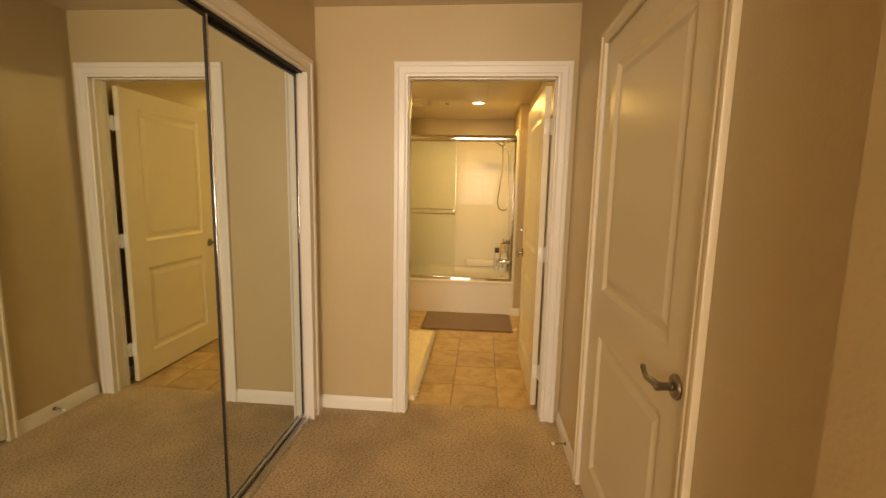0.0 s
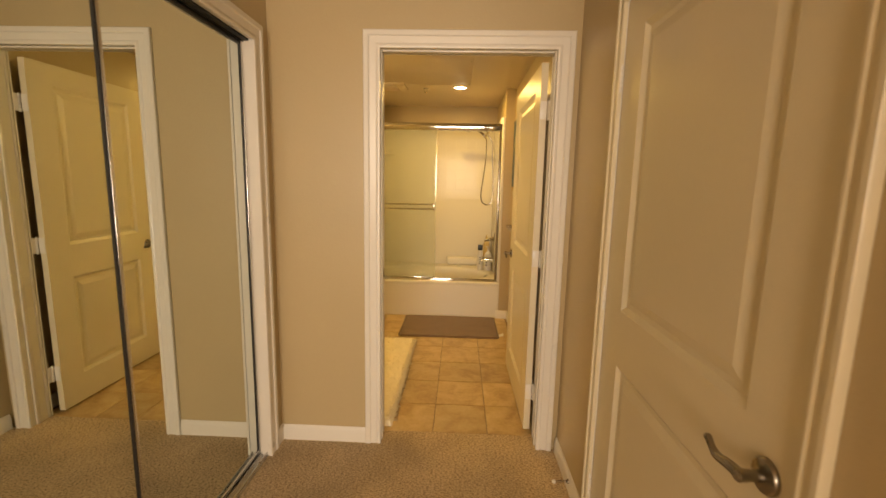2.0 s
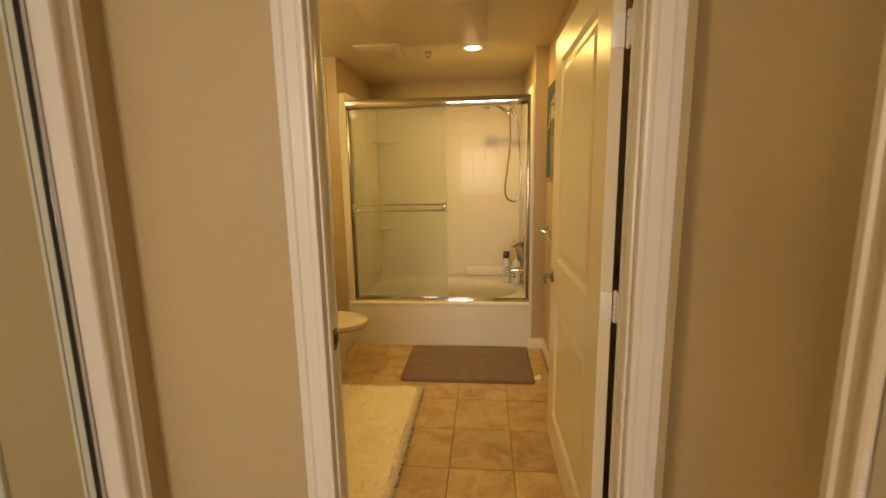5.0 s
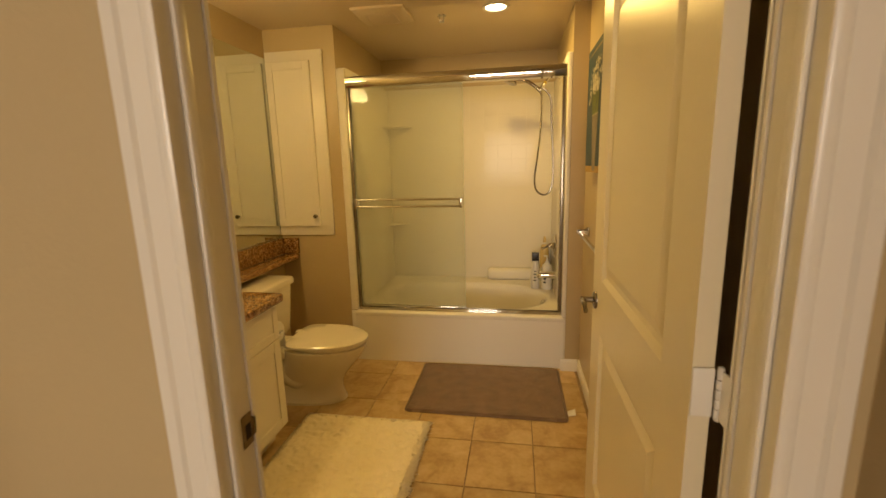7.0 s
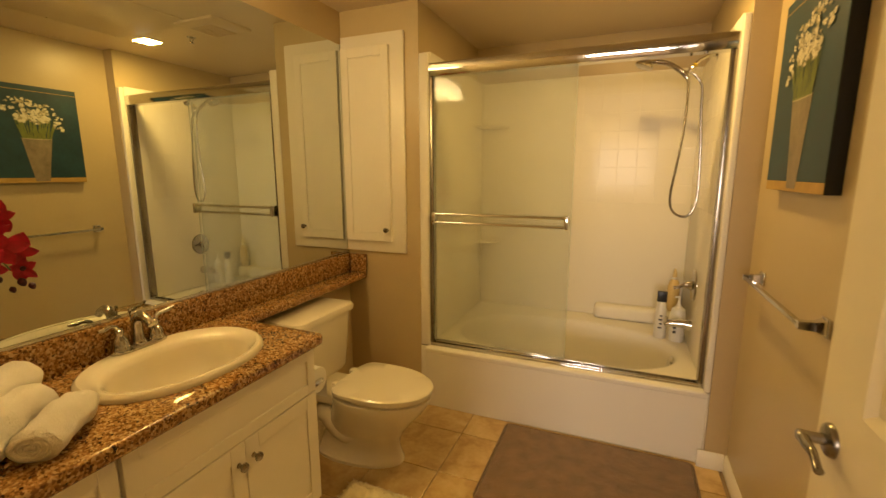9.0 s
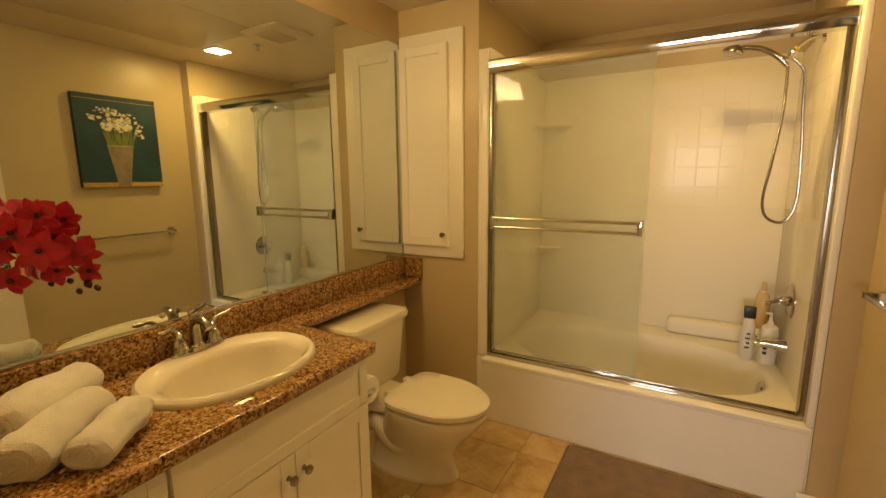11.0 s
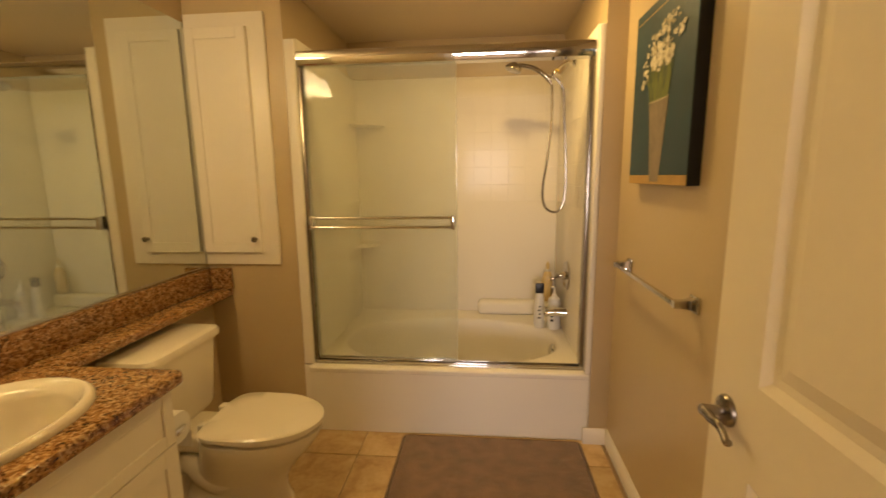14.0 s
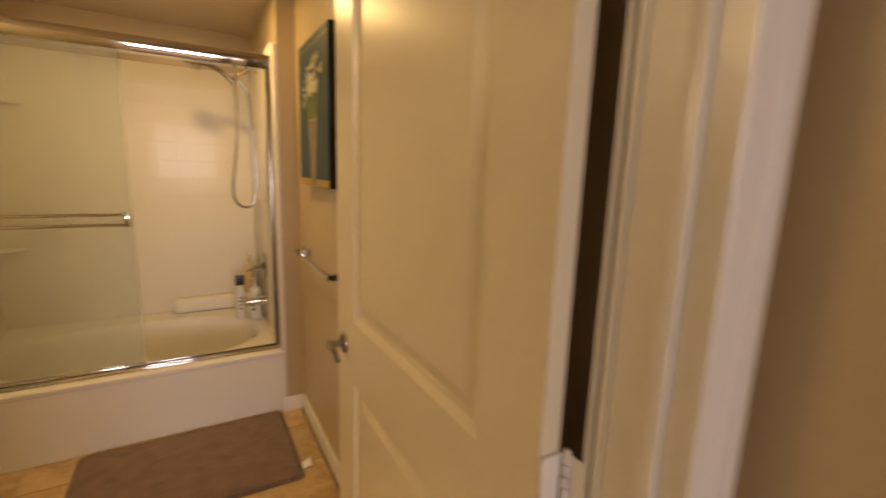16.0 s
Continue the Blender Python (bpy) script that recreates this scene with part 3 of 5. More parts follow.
# ---- closet with sliding mirrors ----
def mirror_door(name, x, y0, y1, label):
    ob = thing(name, (x, (y0 + y1) / 2, 0.03), label, "mirror door", "sliding closet doors")
    part("mirror", box(x - 0.003, x, y0 + 0.012, y1 - 0.012, 0.045, 2.005), MIRROR, ob, "clear silvered mirror pane", False)
    for a, b in ((y0, y0 + 0.013), (y1 - 0.013, y1)):
        part("stile", box(x - 0.016, x + 0.006, a, b, 0.03, 2.02, 0.003), STEEL, ob, "slim bright metal stile")
        g = b if a == y0 else a - 0.006
        part("gasket", box(x - 0.002, x + 0.0045, g, g + 0.006, 0.045, 2.005), BLACK, ob, "black rubber gasket")
    part("bottom_rail", box(x - 0.016, x + 0.005, y0 + 0.013, y1 - 0.013, 0.028, 0.046, 0.002), STEEL, ob)
    part("top_rail", box(x - 0.016, x + 0.005, y0 + 0.013, y1 - 0.013, 2.004, 2.02, 0.002), BLACK, ob)
    return ob


mirror_door("sliding_mirror_door", -0.806, 1.41, CL1 - 0.004, "tall frameless-looking mirror door with thin metal edge")
mirror_door("sliding_mirror_door", -0.777, CL0 + 0.004, 1.492, "tall mirror door sliding in the front track")
track = thing("closet_track", (-0.81, 1.4, 0), "metal floor and head track of the sliding mirrors", "door track")
bm = box(-0.862, -0.762, CL0 + 0.002, CL1 - 0.002, 0.001, 0.007)
base = part("floor_track", bm, STEEL, track, "ribbed aluminium floor track")
for tx in (-0.860, -0.830, -0.8245, -0.7955, -0.768):
    part("track_rib", box(tx - 0.0025, tx + 0.0025, CL0 + 0.002, CL1 - 0.002, 0.0072, 0.022), STEEL, base)
bm = box(-0.862, -0.770, CL0 + 0.002, CL1 - 0.002, 2.026, 2.034)
for tx in (-0.858, -0.828, -0.796):
    box(tx - 0.002, tx + 0.002, CL0 + 0.002, CL1 - 0.002, 2.0215, 2.027, bm=bm)
part("head_track", bm, BLACK, track, "dark head track")


def door_stop(place, out):
    P, N = Vector(place), Vector(out)
    ob = thing("door_stop", P, "spring door stop with white tip on the baseboard", "door stop")
    pts = []
    side, up = Vector((-N.y, N.x, 0)), Vector((0, 0, 1))
    for i in range(90):
        a = i * 0.7
        pts.append(P + N * (0.006 + 0.055 * i / 89) + 0.006 * (math.cos(a) * side + math.sin(a) * up) - up * 0.00006 * i)
    part("spring", tube(pts, 0.0011, 6, steps=0), NICKEL, ob)
    part("base", lathe(((0.011, 0), (0.010, 0.005), (0.006, 0.008)), P, N, 14), NICKEL, ob)
    part("tip", lathe(((0.006, 0.060), (0.0085, 0.062), (0.0085, 0.072), (0.005, 0.076)), P - up * 0.004, N, 14), WHITEP, ob, "white rubber tip")


door_stop((HALL_R - 0.0127, 2.155, 0.055), (-1, 0, 0))


# ---- bathtub and surround ----
TX0, TX1 = -0.865, 0.622
RIM = 0.380
tub = thing("bathtub", (-0.12, 5.3, 0), "glossy bone-coloured acrylic bathtub with an oval basin", "bathtub")
N = 64
cx, cy, rx, ry = (TX0 + TX1) / 2, 5.255, 0.665, 0.390


def tub_rect(z, grow=0.0, front=None):
    out = []
    x0, x1, y0, y1 = TX0 - grow, TX1 + grow, (TUB_F if front is None else front) - grow, ALC_Y - 0.004
    for i in range(N):
        a = 2 * math.pi * i / N
        c, s = math.cos(a), math.sin(a)
        hx, hy = (x1 - cx) if c > 0 else (cx - x0), (y1 - cy) if s > 0 else (cy - y0)
        k = min(hx / abs(c) if abs(c) > 1e-6 else 9, hy / abs(s) if abs(s) > 1e-6 else 9)
        out.append((cx + c * k, cy + s * k, z))
    for qx in (x0, x1):
        for qy in (y0, y1):
            i = round(math.atan2((qy - cy), (qx - cx)) / (2 * math.pi) * N) % N
            out[i] = (qx, qy, z)
    return out


rings = [tub_rect(0.0, 0, TUB_F + 0.008), tub_rect(0.345, 0, TUB_F + 0.006), tub_rect(0.350, 0.0, TUB_F), tub_rect(RIM - 0.010, 0, TUB_F - 0.004), tub_rect(RIM - 0.003, -0.003, TUB_F - 0.003), tub_rect(RIM, -0.010, TUB_F)]
for f, z in ((1.03, RIM), (1.0, RIM - 0.003), (0.975, RIM - 0.015), (0.95, RIM - 0.06), (0.90, 0.20), (0.84, 0.11), (0.75, 0.075), (0.5, 0.066)):
    rings.append(oval(cx, cy, rx * f, ry * f, z, N, 2.3))
part("basin", loft(rings), TUBW, tub)
part("overflow", lathe(((0.040, 0), (0.040, 0.006), (0.031, 0.014), (0.001, 0.016)), (cx + rx * 0.945, cy - 0.02, 0.322), (-1, -0.12, 0.3), 22), CHROME, tub, "chrome overflow cap")
part("drain", lathe(((0.03, 0), (0.028, 0.004), (0.001, 0.004)), (cx + 0.28, cy, 0.067), (0, 0, 1), 20), CHROME, tub, "chrome drain")

sur = thing("shower_surround", (-0.12, 5.6, RIM), "glossy bone-coloured moulded shower surround with tile pattern", "shower surround")
STOP = 2.075
part("back_panel", box(TX0 + 0.002, TX1 - 0.002, ALC_Y - 0.030, ALC_Y - 0.002, RIM + 0.001, STOP, 0.004), TUBW, sur)
part("side_panel", box(ALC_L + 0.001, TX0 + 0.020, BACK_L + 0.031, ALC_Y - 0.032, RIM + 0.001, STOP, 0.004), TUBW, sur)
part("side_panel", box(TX1 - 0.020, ALC_R - 0.001, TUB_F + 0.031, ALC_Y - 0.032, RIM + 0.001, STOP, 0.004), TUBW, sur)
part("flange", box(TX1 - 0.020, ALC_R - 0.0005, TUB_F - 0.006, TUB_F + 0.030, RIM + 0.001, STOP - 0.01, 0.006, 3), TUBW, sur, "rounded front flange")
part("flange", box(ALC_L + 0.001, TX0 + 0.020, BACK_L - 0.004, BACK_L + 0.030, RIM + 0.001, STOP - 0.01, 0.006, 3), TUBW, sur, "rounded front flange")
for x0, x1, y0 in ((ALC_L + 0.001, TX0 - 0.0005, BACK_L - 0.008), (TX1 + 0.0005, ALC_R - 0.0005, TUB_F - 0.002)):
    part("apron_end", box(x0, x1, y0, BACK_L - 0.001, 0.0005, RIM - 0.002, 0.003), TUBW, sur, "narrow white filler strip beside the apron")
part("soap_ledge", box(0.04, TX1 - 0.022, ALC_Y - 0.13, ALC_Y - 0.028, RIM + 0.0005, 0.485, 0.032, 5), TUBW, sur)

# moulded quarter-round shelves in the back corner
for z, r in ((1.755, 0.215), (0.890, 0.150)):
    qx, qy = TX0 + 0.0195, ALC_Y - 0.0295
    fan = [(0.0, 0.0)] + [(r * math.cos(radians(90 * k / 14)), -r * math.sin(radians(90 * k / 14))) for k in range(15)]
    rings = [[(qx + u * f, qy + v * f, z + h) for u, v in fan] for f, h in ((0.96, -0.009), (0.99, -0.007), (1.0, -0.005), (1.0, -0.002), (0.98, 0.0))]
    part("corner_shelf", loft(rings), TUBW, sur)

# sliding glass doors, both pushed to one side
GY = 4.848
frame_ob = thing("shower_door_frame", (-0.12, GY, RIM), "polished chrome frame of the sliding shower doors", "shower door")
hdr = ((-0.0300, 0.0), (-0.0318, 0.003), (-0.0375, 0.058), (-0.0345, 0.066), (-0.024, 0.073), (0.026, 0.073), (0.034, 0.062), (0.034, 0.0))
part("header", loft([[(x, GY + d, 1.938 + h) for d, h in hdr] for x in (TX0 + 0.022, TX1 - 0.022)]), CHROME, frame_ob, "deep polished chrome header")
for x0, x1 in ((TX0 + 0.020, TX0 + 0.042), (TX1 - 0.042, TX1 - 0.020)):
    bm = box(x0, x1, GY - 0.028, GY + 0.028, RIM + 0.022, 1.938, 0.003)
    part("side_jamb", bm, NICKEL, frame_ob, "chrome wall jamb")
bm = box(TX0 + 0.022, TX1 - 0.022, GY - 0.030, GY + 0.028, RIM + 0.0005, RIM + 0.010, 0.002)
box(TX0 + 0.022, TX1 - 0.022, GY - 0.028, GY - 0.022, RIM + 0.009, RIM + 0.024, 0.002, bm=bm)
box(TX0 + 0.022, TX1 - 0.022, GY + 0.016, GY + 0.022, RIM + 0.009, RIM + 0.020, 0.002, bm=bm)
part("sill_track", bm, CHROME, frame_ob, "chrome sill track")


def glass_door(gy, x0, x1, label, bar):
    ob = thing("shower_glass_door", ((x0 + x1) / 2, gy, RIM + 0.02), label, "glass door", "sliding shower doors")
    pane = part("pane", box(x0, x1, gy - 0.003, gy + 0.003, RIM + 0.026, 1.945), GLASS, ob, "clear greenish glass pane", False)
    pane.visible_shadow = False
    pane.data.materials.append(GLASS_EDGE)
    for f in pane.data.polygons:
        f.material_index = 1 if abs(f.normal.y) < 0.5 else 0
    part("bottom_edge", box(x0, x1, gy - 0.006, gy + 0.006, RIM + 0.018, RIM + 0.034, 0.002), CHROME, ob)
    if bar:
        for z in (1.188, 1.140):
            part("bar_rail", tube(((x0 + 0.02, gy - 0.045, z), (x1 - 0.02, gy - 0.045, z)), 0.0075, 12, steps=0), CHROME, ob)
        for x in (x0 + 0.012, x1 - 0.022):
            bm = box(x - 0.010, x + 0.012, gy - 0.055, gy - 0.0031, 1.128, 1.200, 0.004)
            part("bar_bracket", bm, CHROME, ob, "chrome towel bar bracket")
    return ob


glass_door(GY - 0.011, TX0 + 0.044, -0.052, "sliding shower glass door with double chrome towel bar", True)
glass_door(GY + 0.010, TX0 + 0.044, -0.058, "inner sliding shower glass door", False)

# shower fittings on the right side panel
PX = TX1 - 0.0205
QX = PX + 0.010
sh = thing("hand_shower", (PX, 5.321, 2.0), "chrome hand shower on a bent arm with metal hose", "shower")
part("arm_flange", lathe(((0.031, 0), (0.030, 0.003), (0.016, 0.010), (0.010, 0.012)), (PX, 5.335, 2.030), (-1, 0, 0), 22), CHROME, sh)
part("arm", tube(((QX - 0.005, 5.335, 2.030), (QX - 0.05, 5.330, 2.030), (QX - 0.09, 5.328, 2.010), (QX - 0.115, 5.324, 1.985)), 0.0085, 12), CHROME, sh)
part("tag_ring", lathe(((0.012, 0), (0.013, 0.004), (0.012, 0.010)), (QX - 0.108, 5.325, 1.992), (-0.6, 0, -0.7), 14), YELLOW, sh, "yellow ring")
bm = lathe(((0.010, 0), (0.015, 0.006), (0.016, 0.030), (0.012, 0.042)), (QX - 0.115, 5.324, 1.985), (-0.5, 0, -0.85), 16)
lathe(((0.011, -0.02), (0.014, -0.012), (0.014, 0.02), (0.010, 0.028)), (QX - 0.150, 5.322, 1.940), (-0.75, 0, 0.65), 14, bm)
part("holder", bm, CHROME, sh, "chrome swivel holder")
bm = tube(((QX - 0.140, 5.322, 1.915), (QX - 0.185, 5.321, 1.965), (QX - 0.250, 5.319, 2.005), (QX - 0.315, 5.317, 2.018), (QX - 0.345, 5.317, 2.010)), [0.010, 0.013, 0.014, 0.013, 0.016], 14)
part("hand_piece", bm, TAPMETAL, sh, "chrome shower handle")
part("spray_head", lathe(((0.014, -0.034), (0.034, -0.018), (0.049, 0.0), (0.049, 0.009), (0.041, 0.014), (0.001, 0.014)), (QX - 0.362, 5.317, 2.005), (-0.35, -0.05, -0.93), 26), TAPMETAL, sh, "round spray head")
hose = ((QX - 0.138, 5.320, 1.912), (QX - 0.136, 5.312, 1.82), (QX - 0.140, 5.305, 1.66), (QX - 0.162, 5.300, 1.45), (QX - 0.180, 5.300, 1.29), (QX - 0.164, 5.300, 1.205), (QX - 0.112, 5.302, 1.172),
        (QX - 0.068, 5.305, 1.195), (QX - 0.044, 5.308, 1.29), (QX - 0.048, 5.312, 1.50), (QX - 0.062, 5.319, 1.72), (QX - 0.070, 5.322, 1.87), (QX - 0.100, 5.324, 1.925), (QX - 0.120, 5.324, 1.945))
part("hose", tube(hose, 0.0068, 10), NICKEL, sh, "flexible metal hose")

valve = thing("tub_valve", (PX, 5.340, 0.78), "round chrome mixing valve with lever", "shower valve")
part("escutcheon", lathe(((0.092, 0), (0.092, 0.003), (0.084, 0.010), (0.03, 0.015), (0.024, 0.03), (0.022, 0.05), (0.001, 0.054)), (PX, 5.340, 0.772), (-1, 0, 0), 32), TAPMETAL, valve)
part("lever", tube(((PX - 0.045, 5.340, 0.772), (PX - 0.062, 5.335, 0.768), (PX - 0.085, 5.325, 0.757), (PX - 0.105, 5.330, 0.750)), [0.015, 0.011, 0.009, 0.011], 12), TAPMETAL, valve)
spout = thing("tub_spout", (PX, 5.340, 0.55), "chrome tub spout below the valve", "tub spout")
part("body", tube(((PX, 5.340, 0.530), (PX - 0.05, 5.340, 0.533), (PX - 0.105, 5.340, 0.530), (PX - 0.135, 5.340, 0.513)), [0.034, 0.026, 0.023, 0.020], 18), CHROME, spout)
part("diverter", lathe(((0.004, 0), (0.004, 0.016), (0.008, 0.018), (0.008, 0.026), (0.002, 0.028)), (PX - 0.125, 5.340, 0.540), (0, 0, 1), 12), CHROME, spout)


def bottle(name, x, y, z, profile, material, label):
    ob = thing(name, (x, y, z), label, "bottle", "bottles on the tub rim")
    part("bottle_body", lathe(profile, (x, y, z), (0, 0, 1), 20), material, ob)
    return ob


bz = RIM + 0.001
b1 = bottle("shampoo_bottle", 0.455, 5.49, bz, ((0.031, 0), (0.036, 0.01), (0.037, 0.12), (0.032, 0.19), (0.024, 0.228), (0.022, 0.235)), WHITEP, "white shampoo bottle with black label and cap")
part("cap", box(0.427, 0.483, 5.474, 5.506, bz + 0.235, bz + 0.302, 0.005), LABEL_K, b1, "black flip cap")
bm = bmesh.new()
for k in range(4):
    box(0.440 + 0.006 * (k % 2), 0.462, 5.4508, 5.4518, bz + 0.07 + 0.026 * k, bz + 0.079 + 0.026 * k, bm=bm)
part("label_print", bm, LABEL_K, b1, "dark unreadable print")
b2 = bottle("soap_bottle", 0.548, 5.465, bz, ((0.038, 0), (0.043, 0.008), (0.043, 0.17), (0.037, 0.205), (0.016, 0.222), (0.014, 0.235)), WHITEP, "white pump bottle of body wash")
part("pump", tube(((0.548, 5.465, bz + 0.235), (0.548, 5.465, bz + 0.265), (0.546, 5.463, bz + 0.280), (0.524, 5.455, bz + 0.282)), [0.011, 0.006, 0.007, 0.005], 10), WHITEP, b2, "white pump head")
bm = bmesh.new()
for k in range(3):
    box(0.520, 0.538, 5.4195, 5.4205, bz + 0.06 + 0.03 * k, bz + 0.075 + 0.03 * k, bm=bm)
part("label_print", bm, LABEL_K, b2, "dark unreadable print")
b3 = bottle("conditioner_bottle", 0.545, ALC_Y - 0.078, 0.486, ((0.034, 0), (0.038, 0.01), (0.038, 0.165), (0.028, 0.205), (0.014, 0.22), (0.012, 0.265), (0.004, 0.29)), AMBER, "amber soap bottle with a tall neck")
part("collar", lathe(((0.015, 0.216), (0.017, 0.22), (0.017, 0.232), (0.014, 0.234)), (0.545, ALC_Y - 0.078, 0.486), (0, 0, 1), 14), WHITEP, b3)


# ---- toilet ----
TY = 4.250
toilet = thing("toilet", (-1.05, TY, 0), "bone-coloured two-piece toilet with closed lid", "toilet")


def egg(x_back, x_front, half, z, n=44, square=2.4):
    cxx = x_back + (x_front - x_back) * 0.42
    out = []
    for i in range(n):
        a = 2 * math.pi * i / n
        c, s = math.cos(a), math.sin(a)
        p = 2.0 if c > 0 else square
        k = (abs(c) ** p + abs(s) ** p) ** (-1 / p)
        out.append((cxx + ((x_front - cxx) if c > 0 else (cxx - x_back)) * c * k, TY + half * s * k, z * 0.965))
    return out


BOWL = ((-1.235, -0.742, 0.130, 0.0), (-1.235, -0.742, 0.130, 0.016), (-1.226, -0.750, 0.119, 0.030), (-1.205, -0.764, 0.106, 0.085), (-1.185, -0.758, 0.105, 0.135), (-1.160, -0.728, 0.120, 0.185), (-1.130, -0.684, 0.144, 0.240),
        (-1.110, -0.642, 0.165, 0.290), (-1.100, -0.612, 0.181, 0.335), (-1.100, -0.600, 0.187, 0.362), (-1.100, -0.600, 0.187, 0.374), (-1.090, -0.612, 0.176, 0.379))
part("bowl", loft([egg(*row) for row in BOWL]), PORC, toilet)
bm = tube(((-0.88, TY - 0.030, 0.20), (-0.95, TY - 0.055, 0.150), (-1.02, TY - 0.062, 0.125), (-1.09, TY - 0.064, 0.165), (-1.13, TY - 0.064, 0.215), (-1.18, TY - 0.058, 0.20), (-1.205, TY - 0.054, 0.11), (-1.21, TY - 0.05, 0.02)), [0.03, 0.046, 0.052, 0.053, 0.054, 0.052, 0.048, 0.045], 16)
part("trapway", bm, PORC, toilet, "moulded trapway on the pedestal side")
part("bowl_deck", box(-1.360, -1.02, TY - 0.105, TY + 0.105, 0.275, 0.359, 0.025, 4), PORC, toilet)
for s in (-1, 1):
    part("bolt_cap", lathe(((0.016, 0), (0.015, 0.010), (0.009, 0.018), (0.001, 0.020)), (-1.03, TY + s * 0.105, 0.018), (0, 0, 1), 14), PORC, toilet)
part("seat", loft([egg(-1.045, -0.612, 0.172, 0.3795), egg(-1.05, -0.608, 0.175, 0.382), egg(-1.05, -0.608, 0.175, 0.394), egg(-1.045, -0.614, 0.170, 0.397)]), PORC, toilet, "closed toilet seat")
part("lid", loft([egg(-1.048, -0.600, 0.182, 0.3975, square=5), egg(-1.055, -0.590, 0.190, 0.401, square=5), egg(-1.055, -0.589, 0.191, 0.417, square=5), egg(-1.047, -0.598, 0.183, 0.4235, square=5), egg(-0.98, -0.68, 0.11, 0.4265, square=4)]), PORC, toilet, "flat closed toilet lid")
for s in (-1, 1):
    part("lid_hinge", box(-1.085, -1.045, TY + s * 0.075 - 0.02, TY + s * 0.075 + 0.02, 0.3595, 0.404, 0.008, 3), PORC, toilet)


def tank_ring(x0, x1, half, z, r=0.045, n=6):
    out = []
    for sx, sy, a0 in ((1, 1, 0), (-1, 1, 90), (-1, -1, 180), (1, -1, 270)):
        px, py = (x1 - r if sx > 0 else x0 + r), TY + sy * (half - r)
        for k in range(n + 1):
            a = radians(a0 + 90 * k / n)
            out.append((px + r * math.cos(a), py + r * math.sin(a), z))
    return out


part("tank", loft([tank_ring(-1.372, -1.185, 0.175, 0.3595), tank_ring(-1.378, -1.172, 0.190, 0.385), tank_ring(-1.382, -1.155, 0.213, 0.680)]), PORC, toilet)
part("tank_lid", loft([tank_ring(-1.382, -1.150, 0.215, 0.681), tank_ring(-1.386, -1.138, 0.226, 0.688), tank_ring(-1.386, -1.136, 0.228, 0.708), tank_ring(-1.382, -1.142, 0.222, 0.722), tank_ring(-1.372, -1.165, 0.20, 0.728)]), PORC, toilet, "rounded tank lid")
bm = lathe(((0.014, 0), (0.013, 0.008), (0.007, 0.012)), (-1.158, TY - 0.15, 0.635), (1, 0, 0), 14)
tube(((-1.148, TY - 0.15, 0.635), (-1.142, TY - 0.12, 0.632), (-1.140, TY - 0.08, 0.625)), [0.006, 0.007, 0.008], 10, bm)
part("flush_lever", bm, CHROME, toilet)


# ---- vanity ----
CT, CF, VY1 = 0.805, -0.852, 3.838


def shaker(parent, name, x, y0, y1, z0, z1, rail=0.055, label=""):
    """A frame-and-panel front facing +x."""
    ob = part(name, box(x - 0.018, x - 0.006, y0 + 0.004, y1 - 0.004, z0 + 0.004, z1 - 0.004), CAB, parent, label)
    for a, c in ((y0, y0 + rail), (y1 - rail, y1)):
        part("stile", box(x - 0.018, x, a, c, z0, z1, 0.0015, 1), CAB, ob)
    for a, c in ((z0, z0 + rail), (z1 - rail, z1)):
        part("rail", box(x - 0.018, x - 0.0002, y0 + rail, y1 - rail, a, c, 0.0015, 1), CAB, ob)
    return ob


def knob(parent, place, out):
    return part("knob", lathe(((0.009, 0), (0.0065, 0.004), (0.0055, 0.012), (0.012, 0.018), (0.0155, 0.023), (0.014, 0.029), (0.001, 0.031)), place, out, 18), NICKEL, parent, "brushed nickel knob")


van = thing("vanity_cabinet", (-1.15, 3.45, 0), "white painted shaker vanity cabinet under the sink", "cabinet")
bm = box(-1.40, -0.906, 3.085, 3.103, 0.095, CT - 0.043)
box(-1.40, -0.906, 3.797, 3.815, 0.095, CT - 0.043, bm=bm)
box(-1.40, -1.385, 3.103, 3.797, 0.095, CT - 0.043, bm=bm)
box(-0.924, -0.906, 3.103, 3.797, 0.095, CT - 0.043, bm=bm)
box(-1.385, -0.924, 3.103, 3.797, 0.095, 0.113, bm=bm)
part("body", bm, CAB, van)
part("toe_kick", box(-1.40, -0.965, 3.09, 3.80, 0.0, 0.0945), CAB, van)
shaker(van, "false_drawer", -0.886, 3.098, 3.805, 0.576, 0.754, 0.042, "wide false drawer front")
dl = shaker(van, "cabinet_door", -0.886, 3.098, 3.4505, 0.105, 0.572)
dr = shaker(van, "cabinet_door", -0.886, 3.453, 3.805, 0.105, 0.572)
knob(dl, (-0.886, 3.422, 0.503), (1, 0, 0))
knob(dr, (-0.886, 3.482, 0.503), (1, 0, 0))
van2 = thing("drawer_unit", (-1.15, 2.85, 0), "white painted vanity drawer unit beside the sink cabinet", "cabinet")
part("body", box(-1.40, -0.906, 2.614, 3.082, 0.095, CT - 0.043), CAB, van2)
part("toe_kick", box(-1.40, -0.965, 2.616, 3.08, 0.0, 0.0945), CAB, van2)
for z0, z1 in ((0.585, 0.752), (0.35, 0.575), (0.105, 0.34)):
    d = shaker(van2, "drawer", -0.886, 2.62, 3.086, z0, z1, 0.042)
    knob(d, (-0.886, 2.853, (z0 + z1) / 2), (1, 0, 0))


